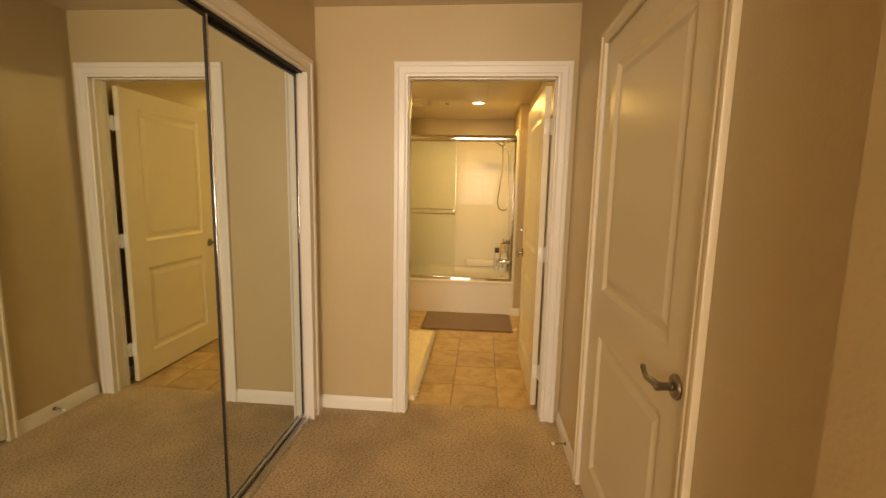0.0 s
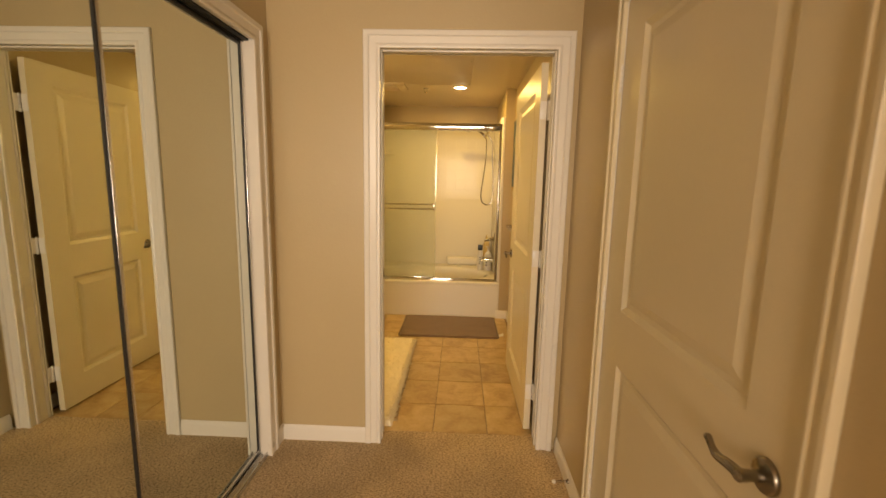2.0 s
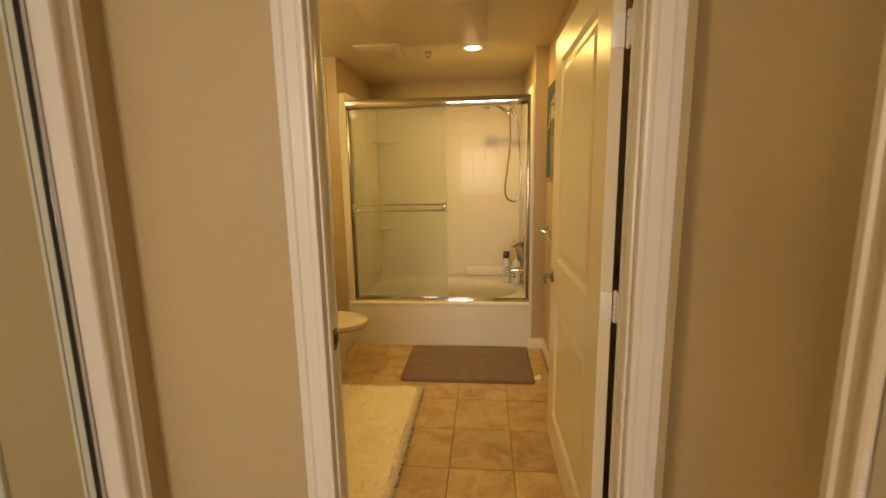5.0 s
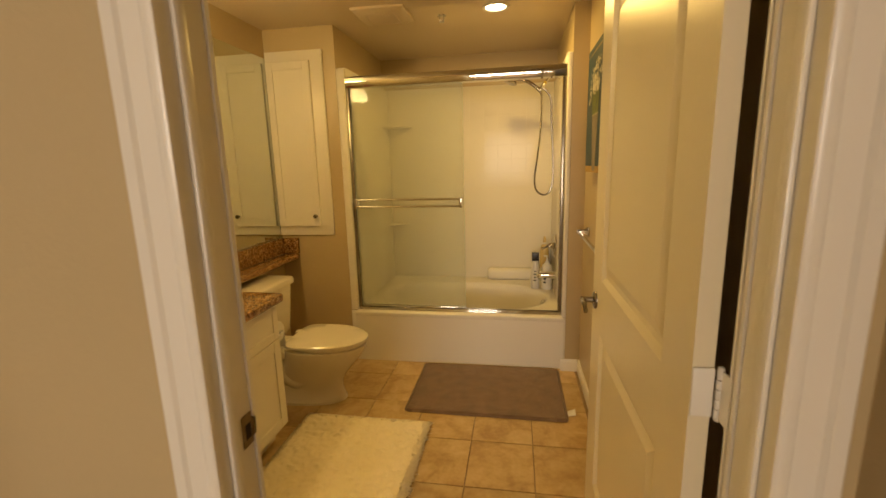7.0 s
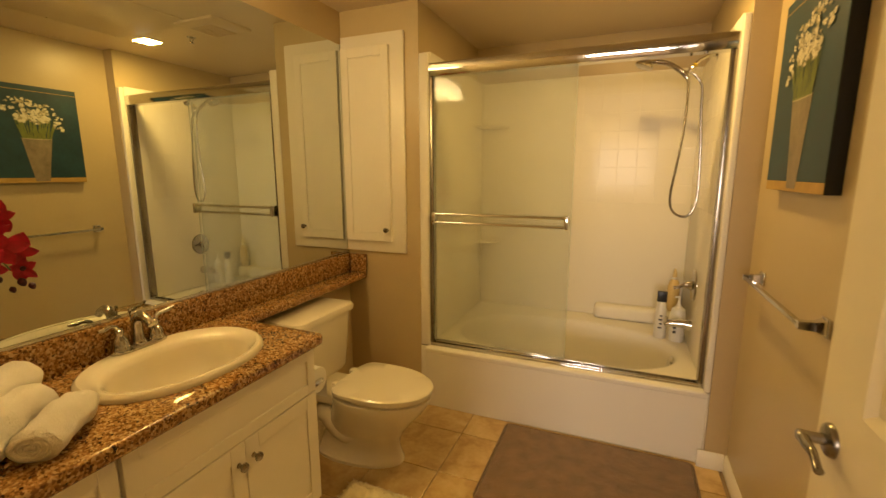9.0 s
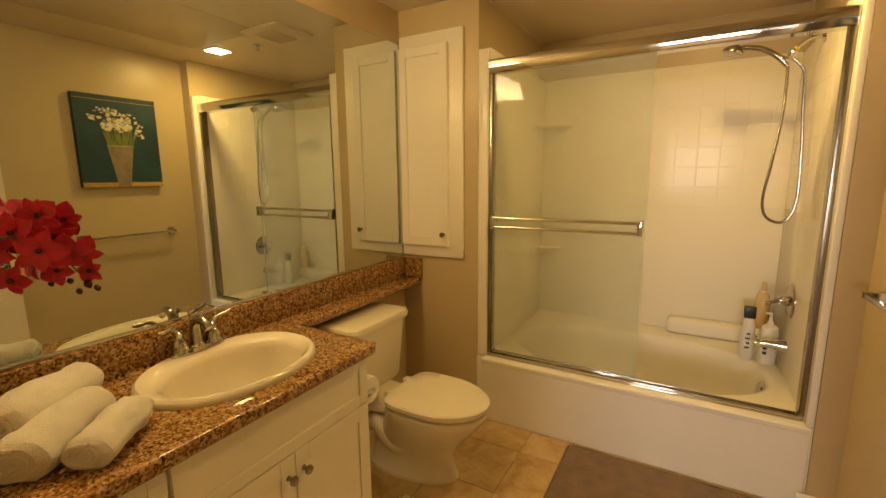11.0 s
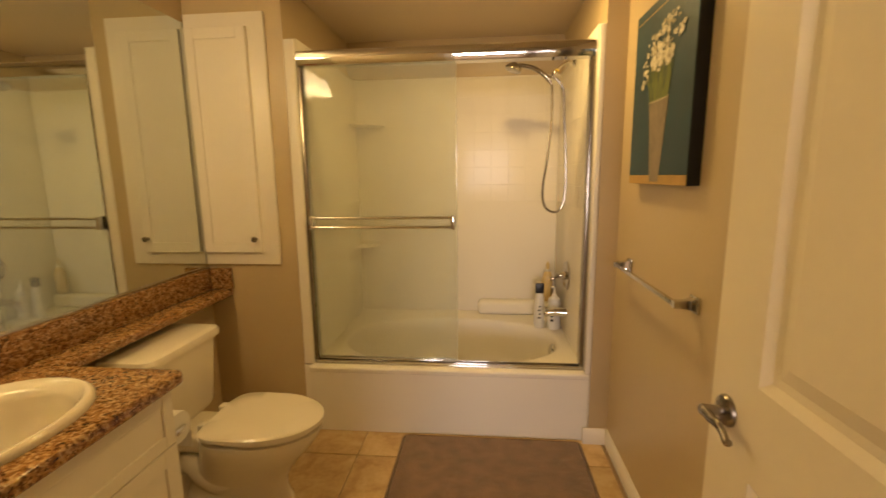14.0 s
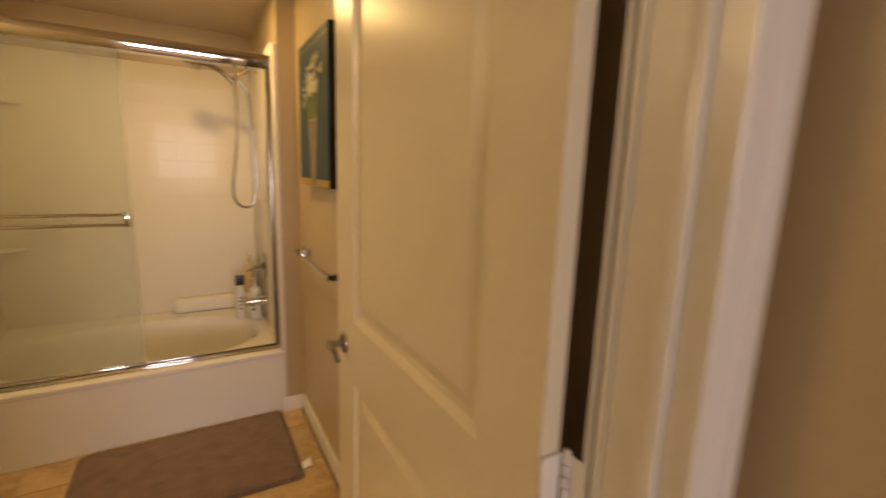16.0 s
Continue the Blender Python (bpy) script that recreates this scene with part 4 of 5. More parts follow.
def slab(points, z0, z1, r, hole=()):
    """A level slab with an eased edge, and a cut-out."""
    bm = bmesh.new()
    edges = []
    for loop in (points, hole):
        vs = [bm.verts.new((p[0], p[1], z0)) for p in loop]
        edges += [bm.edges.new((a, c)) for a, c in zip(vs, vs[1:] + vs[:1])]
    bmesh.ops.triangle_fill(bm, use_beauty=True, edges=edges)
    up = bmesh.ops.extrude_face_region(bm, geom=list(bm.faces))
    bmesh.ops.translate(bm, verts=[v for v in up["geom"] if isinstance(v, bmesh.types.BMVert)], vec=(0, 0, z1 - z0))
    bmesh.ops.recalc_face_normals(bm, faces=bm.faces)
    inner = {(round(p[0], 4), round(p[1], 4)) for p in hole}
    rim = [e for e in bm.edges if len(e.link_faces) == 2 and e.calc_face_angle() > 0.9 and abs(e.verts[0].co.z - e.verts[1].co.z) < 1e-5
           and (round(e.verts[0].co.x, 4), round(e.verts[0].co.y, 4)) not in inner]
    bmesh.ops.bevel(bm, geom=rim, offset=r, segments=3, affect="EDGES", profile=0.5)
    return bm


SX, SY = -1.140, 3.442
counter = thing("granite_counter", (-1.15, 3.5, CT - 0.03), "polished brown speckled granite counter with a narrow shelf", "countertop")
corner = [(CF - 0.03 + 0.03 * math.cos(a), VY1 - 0.03 + 0.03 * math.sin(a)) for a in (0, 0.4, 0.8, 1.2, 1.57)]
part("top", slab([(BATH_L + 0.002, BATHWALL + 0.002), (CF, BATHWALL + 0.002), *corner, (-1.255, VY1), (-1.280, VY1 + 0.012), (-1.280, BACK_L - 0.002), (BATH_L + 0.002, BACK_L - 0.002)], CT - 0.042, CT, 0.012, oval(SX, SY, 0.200, 0.256, 0, 48, 2.15)), GRANITE, counter)
part("backsplash", box(BATH_L + 0.0015, BATH_L + 0.021, BATHWALL + 0.002, BACK_L - 0.002, CT + 0.0005, 0.920, 0.003), GRANITE, counter, "granite backsplash")
part("backsplash", box(BATH_L + 0.0215, -1.272, BACK_L - 0.022, BACK_L - 0.0015, CT + 0.0005, 0.920, 0.003), GRANITE, counter, "granite end splash")

sink = thing("sink", (SX, SY, CT), "bone-coloured oval drop-in porcelain sink", "sink")
rings = []
for f, z in ((1.0, 0.0005), (1.0, 0.008), (0.985, 0.017), (0.955, 0.022), (0.915, 0.021)):
    rings.append(oval(SX, SY, 0.222 * f, 0.282 * f, CT + z, 56, 2.15))
for f, g, z in ((0.83, 0.86, 0.016), (0.775, 0.805, 0.006), (0.748, 0.778, -0.012), (0.725, 0.757, -0.05), (0.675, 0.71, -0.10), (0.55, 0.58, -0.142), (0.30, 0.30, -0.156), (0.08, 0.07, -0.158), (0.002, 0.002, -0.158)):
    rings.append(oval(SX + 0.024, SY, 0.215 * f, 0.282 * g, CT + z, 56, 2.15))
basin = loft(rings, False)
part("basin", basin, PORC, sink)
part("drain", lathe(((0.022, 0), (0.020, 0.003), (0.001, 0.003)), (SX + 0.024, SY, CT - 0.1575), (0, 0, 1), 18), CHROME, sink, "chrome drain ring")
part("overflow", lathe(((0.007, 0), (0.006, 0.002), (0.001, 0.002)), (SX + 0.165, SY, CT - 0.043), (-1, 0, 0.5), 12), CHROME, sink)

FX, FY, FZ = -1.336, 3.444, CT + 0.0205
tap = thing("faucet", (FX, FY, FZ), "chrome two-handle centerset faucet on the sink rim", "faucet")
rings = []
for grow, z in ((0.0, 0.0), (0.001, 0.007), (-0.004, 0.012), (-0.010, 0.016)):
    rings.append(oval(FX, FY, 0.030 + grow, 0.094 + grow, FZ + z, 44, 2.8))
part("base_plate", loft(rings), TAPMETAL, tap)
part("spout", tube(((FX, FY, FZ + 0.010), (FX - 0.003, FY, FZ + 0.050), (FX + 0.000, FY, FZ + 0.086), (FX + 0.016, FY, FZ + 0.110), (FX + 0.040, FY, FZ + 0.113), (FX + 0.064, FY, FZ + 0.102), (FX + 0.078, FY, FZ + 0.088)), [0.022, 0.0185, 0.0165, 0.0155, 0.0145, 0.013, 0.0125], 20), TAPMETAL, tap)
part("spout_collar", lathe(((0.027, 0.012), (0.027, 0.018), (0.0225, 0.022), (0.021, 0.026)), (FX, FY, FZ), (0, 0, 1), 24), TAPMETAL, tap)
part("lift_rod", lathe(((0.0022, 0), (0.0022, 0.112), (0.005, 0.115), (0.0065, 0.122), (0.005, 0.129), (0.001, 0.131)), (FX - 0.030, FY, FZ + 0.004), (0, 0, 1), 14), TAPMETAL, tap)
BELL = ((0.0285, 0.012), (0.0285, 0.019), (0.0265, 0.022), (0.0262, 0.025), (0.0255, 0.034), (0.0215, 0.046), (0.0150, 0.055), (0.0120, 0.060), (0.0135, 0.064), (0.0150, 0.071), (0.0130, 0.079), (0.0060, 0.084), (0.001, 0.085))
for s in (-1, 1):
    hy = FY + s * 0.060
    stem = part("handle_body", lathe(BELL, (FX, hy, FZ), (0, 0, 1), 26), TAPMETAL, tap)
    lever = ((FX, hy, FZ + 0.076), (FX + 0.002, hy + s * 0.010, FZ + 0.092), (FX + 0.005, hy + s * 0.028, FZ + 0.099), (FX + 0.009, hy + s * 0.048, FZ + 0.096 + 0.006 * (s > 0)), (FX + 0.013, hy + s * 0.068, FZ + 0.097 + 0.014 * (s > 0)))
    part("handle_lever", tube(lever, [0.0085, 0.0075, 0.0062, 0.0066, 0.0080, 0.0045], 12), TAPMETAL, stem)

mir = thing("vanity_mirror", (BATH_L, 3.7, 0.925), "large frameless wall mirror above the granite counter", "mirror")
part("pane", box(BATH_L + 0.0005, BATH_L + 0.006, BATHWALL + 0.01, BACK_L - 0.003, 0.932, 2.155), MIRROR, mir, smooth=False)
part("edge_channel", box(BATH_L + 0.0005, BATH_L + 0.010, BATHWALL + 0.01, BACK_L - 0.003, 0.921, 0.934, 0.001), STEEL, mir, "thin metal mirror channel")

med = thing("wall_cabinet", (-1.20, BACK_L, 0.94), "white painted recessed wall cabinet with a shaker door", "cabinet")
KX0, KX1, KZ0, KZ1 = -1.399, -0.988, 0.943, 2.192
part("face_frame", box(KX0, KX1, BACK_L - 0.018, BACK_L - 0.0005, KZ0, KZ1, 0.003), CAB, med, "flat white face frame")
kd = part("cabinet_door", box(-1.388, -1.075, BACK_L - 0.032, BACK_L - 0.0182, 1.010, 2.122), CAB, med, "white shaker cabinet door")
y = BACK_L - 0.040
for a, c in ((-1.388, -1.340), (-1.123, -1.075)):
    part("stile", box(a, c, y, BACK_L - 0.030, 1.01, 2.122, 0.0015, 1), CAB, kd)
for a, c in ((1.01, 1.062), (2.070, 2.122)):
    part("rail", box(-1.340, -1.123, y + 0.0003, BACK_L - 0.030, a, c, 0.0015, 1), CAB, kd)
knob(kd, (-1.099, y, 1.082), (0, -1, 0))

# vanity lamp above the mirror
vl = thing("vanity_light", (BATH_L, 3.44, 2.2), "three-lamp vanity light with glowing opal shades", "wall lamp")
part("back_plate", box(BATH_L + 0.0005, BATH_L + 0.02, 3.10, 3.78, 2.185, 2.285, 0.006), CHROME, vl)
for vy in VANITY_Y:
    part("arm", tube(((BATH_L + 0.02, vy, 2.24), (BATH_L + 0.08, vy, 2.25), (BATH_L + 0.13, vy, 2.225)), 0.008, 10), CHROME, vl)
    sh_ob = part("shade", lathe(((0.024, 0.0), (0.042, -0.02), (0.058, -0.07), (0.074, -0.132), (0.071, -0.132), (0.055, -0.07), (0.039, -0.022), (0.020, -0.004)), (-1.315, vy, 2.225), (0, 0, 1), 24, cap=False), SHADE, vl, "glowing opal glass shade")
    sh_ob.visible_shadow = False

roll = thing("toilet_paper_holder", (-0.98, VY1, 0.55), "white toilet paper roll on a chrome holder", "toilet paper")
ry0 = 3.816
part("post", box(-1.045, -1.030, ry0, ry0 + 0.070, 0.565, 0.585, 0.003), CHROME, roll)
part("post", box(-0.925, -0.910, ry0, ry0 + 0.070, 0.565, 0.585, 0.003), CHROME, roll)
part("paper_roll", lathe(((0.020, 0), (0.052, 0.0), (0.054, 0.003), (0.054, 0.097), (0.052, 0.10), (0.020, 0.10)), (-1.029, ry0 + 0.060, 0.575), (1, 0, 0), 30), PAPER, roll, "white paper roll")
part("paper_sheet", box(-1.027, -0.931, ry0 + 0.1125, ry0 + 0.1135, 0.47, 0.575), PAPER, roll, "hanging paper sheet")


# ---- textiles ----
def towel_roll(place, length, radius, along, label):
    P, A = Vector(place), Vector(along).normalized()
    ob = thing("rolled_towel", P, label, "towel", "rolled towels on the counter")
    side, up = Vector((-A.y, A.x, 0)), Vector((0, 0, 1))
    rings = []
    n, m = 48, 20
    for k in range(m + 1):
        f = k / m
        u = abs(2 * f - 1)
        end = math.sqrt(max(0.0, 1 - max(0.0, (u - 0.78) / 0.22) ** 2)) * 0.30 + 0.70
        ring = []
        for i in range(n):
            a = 2 * math.pi * i / n
            p = P + A * length * (f - 0.5)
            q = p + 0.06 * (math.cos(a) * side + math.sin(a) * up)
            lump = 0.26 * noise.noise(q * 11) + 0.13 * noise.noise(q * 30) + 0.02 * noise.noise(q * 160)
            flap = 0.07 / (1 + math.exp(-18 * (a - 1.9 - 0.5 * noise.noise(p * 9)))) - 0.07 * a / (2 * math.pi)
            r = radius * end * (1 + lump + flap)
            v = p + r * (math.cos(a) * side * 1.14 + math.sin(a) * up * 0.94) + up * radius * 0.90
            v.z = max(v.z, P.z)
            ring.append(v)
        rings.append(ring)
    part("cloth", loft(rings), TOWEL, ob)
    for e in (-1, 1):
        pts = []
        for i in range(37):
            a = i * 0.40
            w = 0.006 + radius * 0.60 * i / 36
            pts.append(P + A * (e * (length / 2 - 0.002)) + up * radius * 0.90 + w * (math.cos(a) * side * 1.2 + 0.75 * math.sin(a) * up) + 0.004 * A * noise.noise(Vector((a, e, radius))))
        part("rolled_edge", tube(pts, 0.0062, 8, steps=0), TOWEL, ob)
    return ob


towel_roll((-1.000, 3.040, CT + 0.001), 0.205, 0.043, (-0.62, 0.78, 0), "white rolled terry towel on the granite counter")
towel_roll((-1.090, 2.968, CT + 0.001), 0.25, 0.054, (-0.60, 0.80, 0), "white rolled terry towel lying beside another")
towel_roll((-1.192, 2.985, CT + 0.040), 0.24, 0.052, (-0.52, 0.85, 0), "white rolled terry towel stacked on two others")


def rounded(x0, x1, y0, y1, r, n=6):
    out = []
    for px, py, a0 in ((x1 - r, y1 - r, 0), (x0 + r, y1 - r, 90), (x0 + r, y0 + r, 180), (x1 - r, y0 + r, 270)):
        for k in range(n + 1):
            a = radians(a0 + 90 * k / n)
            out.append((px + r * math.cos(a), py + r * math.sin(a)))
    return out


def grid_pad(x0, x1, y0, y1, h, step, rough_h, seed):
    """A soft pad with an uneven pile surface and rounded rim."""
    nx, ny = int((x1 - x0) / step), int((y1 - y0) / step)
    bm = bmesh.new()
    rows = []
    for j in range(ny + 1):
        row = []
        for i in range(nx + 1):
            x, y = x0 + (x1 - x0) * i / nx, y0 + (y1 - y0) * j / ny
            e = min(x - x0, x1 - x, y - y0, y1 - y)
            k = math.sqrt(max(0.0, 1 - (1 - min(1, e / (h * 1.2))) ** 2))
            z = 0.001 + h * k + rough_h * k * noise.noise(Vector((x * 45 + seed, y * 45, 0))) + 0.4 * rough_h * k * noise.noise(Vector((x * 9 + seed, y * 9, 3)))
            row.append(bm.verts.new((x, y, z)))
        rows.append(row)
    for a, b in zip(rows, rows[1:]):
        for i in range(nx):
            bm.faces.new((a[i], a[i + 1], b[i + 1], b[i]))
    return bm


mat_ob = thing("bath_mat", (0.12, 4.45, 0), "taupe plush bath mat on the tiles before the tub", "bath mat")
part("plush_top", grid_pad(-0.342, 0.583, 4.145, 4.762, 0.013, 0.010, 0.0018, 1), MAT, mat_ob)
rim_pts = [(x, y, 0.0050) for x, y in rounded(-0.346, 0.587, 4.141, 4.766, 0.03)]
part("bound_edge", tube(rim_pts + rim_pts[:1], 0.0045, 8, steps=0), MAT, mat_ob, "stitched taupe edge")
bm = box(0.588, 0.634, 4.20, 4.245, 0.002, 0.0045)
for v in bm.verts:
    v.co.z += 0.022 * max(0, (v.co.x - 0.59) / 0.045) ** 2 * (1 if v.co.y > 4.22 else 0.4)
part("care_tag", bm, PAPER, mat_ob, "white care tag sticking out")

rug = thing("shag_rug", (-0.54, 3.32, 0), "cream shaggy bath rug along the vanity", "rug")
RX0, RX1, RY0, RY1 = -0.880, -0.170, 2.640, 4.020
part("base", grid_pad(RX0, RX1, RY0, RY1, 0.033, 0.009, 0.011, 7), RUG, rug)
verts, faces = [], []
rnd = random.Random(5)
for k in range(30000):
    x, y = rnd.uniform(RX0, RX1), rnd.uniform(RY0, RY1)
    e = min(x - RX0, RX1 - x, y - RY0, RY1 - y)
    if (RX1 - x) + (y - RY0) < 0.05:
        continue
    rim = max(0.0, 1 - e / 0.03)
    if rim == 0:
        continue
    h = rnd.uniform(0.010, 0.019)
    w = rnd.uniform(0.0035, 0.006)
    a = rnd.uniform(0, 6.283)
    lx, ly = rnd.uniform(-0.009, 0.009), rnd.uniform(-0.009, 0.009)
    if rim:
        lx += rim * 0.016 * ((x > (RX0 + RX1) / 2) * 2 - 1) * (min(x - RX0, RX1 - x) < 0.03)
        ly += rim * 0.016 * ((y > (RY0 + RY1) / 2) * 2 - 1) * (min(y - RY0, RY1 - y) < 0.03)
    z = 0.004 + 0.025 * (1 - rim)
    b = len(verts)
    for q in range(3):
        verts.append((x + w * math.cos(a + 2.094 * q), y + w * math.sin(a + 2.094 * q), z))
    for q in range(3):
        verts.append((x + 0.6 * lx + 0.8 * w * math.cos(a + 2.094 * q), y + 0.6 * ly + 0.8 * w * math.sin(a + 2.094 * q), z + 0.7 * h * (1 - 0.5 * rim)))
    verts.append((x + 1.2 * lx, y + 1.2 * ly, z + h * (1 - 0.7 * rim)))
    for q in range(3):
        r = (q + 1) % 3
        faces += [(b + q, b + r, b + 3 + r, b + 3 + q), (b + 3 + q, b + 3 + r, b + 6)]
me = bpy.data.meshes.new("pile")
me.from_pydata(verts, [], faces)
me.materials.append(RUG)
for p in me.polygons:
    p.use_smooth = True
tufts = new("pile", me)
tufts.parent, tufts.matrix_parent_inverse = rug, rug.matrix_basis.inverted()
tagged(tufts, kind="stuff")


# ---- wall things ----
bar = thing("towel_bar", (BATH_R, 4.25, 1.0), "square chrome towel bar on the beige wall", "towel bar")
for ty in (4.565, 3.965):
    bm = box(BATH_R - 0.010, BATH_R - 0.0005, ty - 0.026, ty + 0.026, 0.975, 1.028, 0.003)
    rings = []
    for d, h in ((0.009, 0.020), (0.030, 0.013), (0.070, 0.011)):
        rings.append([(BATH_R - d, ty + sy * h, 1.002 + sz * h) for sy, sz in ((-1, -1), (1, -1), (1, 1), (-1, 1))])
    loft(rings, True, bm)
    part("bracket", bm, CHROME, bar, "chrome bracket")
part("rail", box(BATH_R - 0.070, BATH_R - 0.055, 3.955, 4.575, 0.994, 1.009, 0.002), STEEL, bar, "square satin metal rail")

pic = thing("canvas_painting", (BATH_R, 4.27, 1.36), "teal canvas painting of white flowers in a tin vase", "painting")
PF = BATH_R - 0.040
PY0, PY1, PZ0, PZ1 = 4.005, 4.526, 1.356, 1.991
part("canvas", box(PF, BATH_R - 0.001, PY0, PY1, PZ0, PZ1, 0.002), NAVY, pic, "dark wrapped canvas edge")
part("painted_ground", box(PF - 0.0012, PF - 0.0002, PY0 + 0.002, PY1 - 0.002, PZ0 + 0.034, PZ1 - 0.002), TEAL, pic, "deep teal painted ground")
bm = box(PF - 0.0012, PF - 0.0002, PY0 + 0.002, PY1 - 0.002, PZ0 + 0.001, PZ0 + 0.033)
part("painted_table", bm, OCHRE, pic, "ochre painted table edge")
part("painted_line", box(PF - 0.0018, PF - 0.0013, PY0 + 0.002, PY1 - 0.002, PZ1 - 0.036, PZ1 - 0.033), OCHRE, pic)


def flat(points, d, bm=None):
    bm = bm or bmesh.new()
    bm.faces.new([bm.verts.new((PF - d, y, z)) for y, z in points])
    return bm


VC = 4.262
RIMZ = PZ0 + 0.292
bm = bmesh.new()
for k in range(6):
    a0, a1 = -1 + k / 3, -1 + (k + 1) / 3
    flat(((VC + 0.040 * a0, PZ0 + 0.010), (VC + 0.040 * a1, PZ0 + 0.010), (VC + 0.084 * a1, RIMZ), (VC + 0.084 * a0, RIMZ)), 0.0022, bm)
part("painted_vase", bm, VASEP, pic, "tapered grey tin vase", False)
part("painted_rim", flat([(VC + 0.088 * math.cos(a * 0.3142), RIMZ + 0.006 * math.sin(a * 0.3142)) for a in range(20)], 0.0024), PETAL_S, pic, smooth=False)
bm = bmesh.new()
rnd = random.Random(11)
for k in range(70):
    y0, lean = VC + rnd.uniform(-0.078, 0.078), rnd.uniform(-0.02, 0.02)
    hgt = rnd.uniform(0.09, 0.16)
    w = rnd.uniform(0.0018, 0.0042)
    tip = y0 + lean + (y0 - VC) * 0.45
    flat(((y0 - w, RIMZ), (y0 + w, RIMZ), (tip + w * 0.5, RIMZ + hgt), (tip - w * 0.5, RIMZ + hgt)), 0.0026 + k * 0.00001, bm)
part("painted_greenery", bm, STEMG, pic, "green painted stems", False)
clusters = ((0.0, 0.150, 0.058, 0.020, 70), (-0.045, 0.135, 0.040, 0.018, 24), (0.055, 0.140, 0.036, 0.018, 24), (0.005, 0.215, 0.040, 0.012, 16), (0.075, 0.235, 0.026, 0.012, 12),
            (0.150, 0.190, 0.018, 0.016, 12), (-0.070, 0.185, 0.026, 0.014, 12), (-0.128, 0.105, 0.012, 0.014, 6), (-0.150, 0.080, 0.008, 0.012, 4))
spots = [(VC - dy + rnd.gauss(0, wy), RIMZ + dz + rnd.gauss(0, wz)) for dy, dz, wy, wz, n in clusters for _ in range(n)]
for i, (y0, z0) in enumerate(spots):
    size = rnd.uniform(0.010, 0.0165)
    a0 = rnd.uniform(0, 6)
    squash = rnd.uniform(0.55, 1.0)
    bm = bmesh.new()
    for q in range(6):
        a = a0 + q * 1.0472 + rnd.uniform(-0.2, 0.2)
        length = size * rnd.uniform(0.75, 1.15)
        ring = [(0, 0), (0.45, 0.26), (0.8, 0.20), (1.0, 0.0), (0.8, -0.20), (0.45, -0.26)]
        flat([(y0 + length * (u * math.cos(a) - v * math.sin(a)), z0 + squash * length * (u * math.sin(a) + v * math.cos(a))) for u, v in ring], 0.0034 + i * 0.000012 + q * 0.0000015, bm)
    part("painted_flower", bm, PETAL_S if rnd.random() < 0.35 else PETAL_W, pic, smooth=False)


# ---- ceiling things ----
dlt = thing("downlight", (0.167, 4.74, BATH_Z), "round recessed ceiling downlight, lit", "downlight")
part("trim_ring", lathe(((0.082, -0.0005), (0.080, -0.006), (0.066, -0.008), (0.060, -0.004), (0.060, -0.001)), (0.167, 4.74, BATH_Z), (0, 0, 1), 36, cap=False), WHITEP, dlt, "white trim ring")
part("lens", lathe(((0.060, -0.002), (0.05, -0.0035), (0.001, -0.004)), (0.167, 4.74, BATH_Z), (0, 0, 1), 30), LENS, dlt, "bright glowing lens").visible_shadow = False

fan = thing("exhaust_fan", (-0.52, 4.70, BATH_Z), "beige exhaust fan grille on the ceiling", "exhaust fan")
rings = []
for half, d in ((0.165, 0.0005), (0.160, 0.012), (0.13, 0.026), (0.105, 0.030)):
    rings.append([(-0.52 + half * sx, 4.70 + half * 0.92 * sy, BATH_Z - d) for sx, sy in ((-1, -1), (1, -1), (1, 1), (-1, 1))])
part("cover", loft(rings), CEIL, fan)
for k in range(11):
    yy = 4.61 + k * 0.018
    part("slat", box(-0.61, -0.43, yy, yy + 0.008, BATH_Z - 0.034, BATH_Z - 0.0295), CEIL, fan)
spr = thing("fire_sprinkler", (-0.175, 4.815, BATH_Z), "small fire sprinkler head on the ceiling", "sprinkler")
part("escutcheon", lathe(((0.030, -0.0005), (0.028, -0.004), (0.012, -0.008)), (-0.175, 4.815, BATH_Z), (0, 0, 1), 20), STEEL, spr)
bm = tube(((-0.187, 4.815, BATH_Z - 0.006), (-0.189, 4.815, BATH_Z - 0.022), (-0.177, 4.815, BATH_Z - 0.036)), 0.003, 8)
tube(((-0.163, 4.815, BATH_Z - 0.006), (-0.161, 4.815, BATH_Z - 0.022), (-0.173, 4.815, BATH_Z - 0.036)), 0.003, 8, bm)
part("yoke", bm, STEEL, spr)
part("deflector", lathe(((0.014, -0.036), (0.016, -0.038), (0.014, -0.040)), (-0.175, 4.815, BATH_Z), (0, 0, 1), 16), STEEL, spr)
vent = thing("air_register", (0.485, 3.50, BATH_Z), "dark louvred air register in the ceiling", "air vent")
bm = box(0.40, 0.57, 3.40, 3.415, BATH_Z - 0.008, BATH_Z - 0.0005)
box(0.40, 0.57, 3.585, 3.60, BATH_Z - 0.008, BATH_Z - 0.0005, bm=bm)
box(0.40, 0.415, 3.415, 3.585, BATH_Z - 0.008, BATH_Z - 0.0005, bm=bm)
box(0.555, 0.57, 3.415, 3.585, BATH_Z - 0.008, BATH_Z - 0.0005, bm=bm)
part("frame", bm, CEIL, vent)
# flat sheet under the ceiling; its black replaces the shade of an unmodelled duct
part("backing", box(0.415, 0.555, 3.415, 3.585, BATH_Z - 0.002, BATH_Z - 0.0005), HOLE_SHADE, vent, "black sheet painted as the shade of a duct")
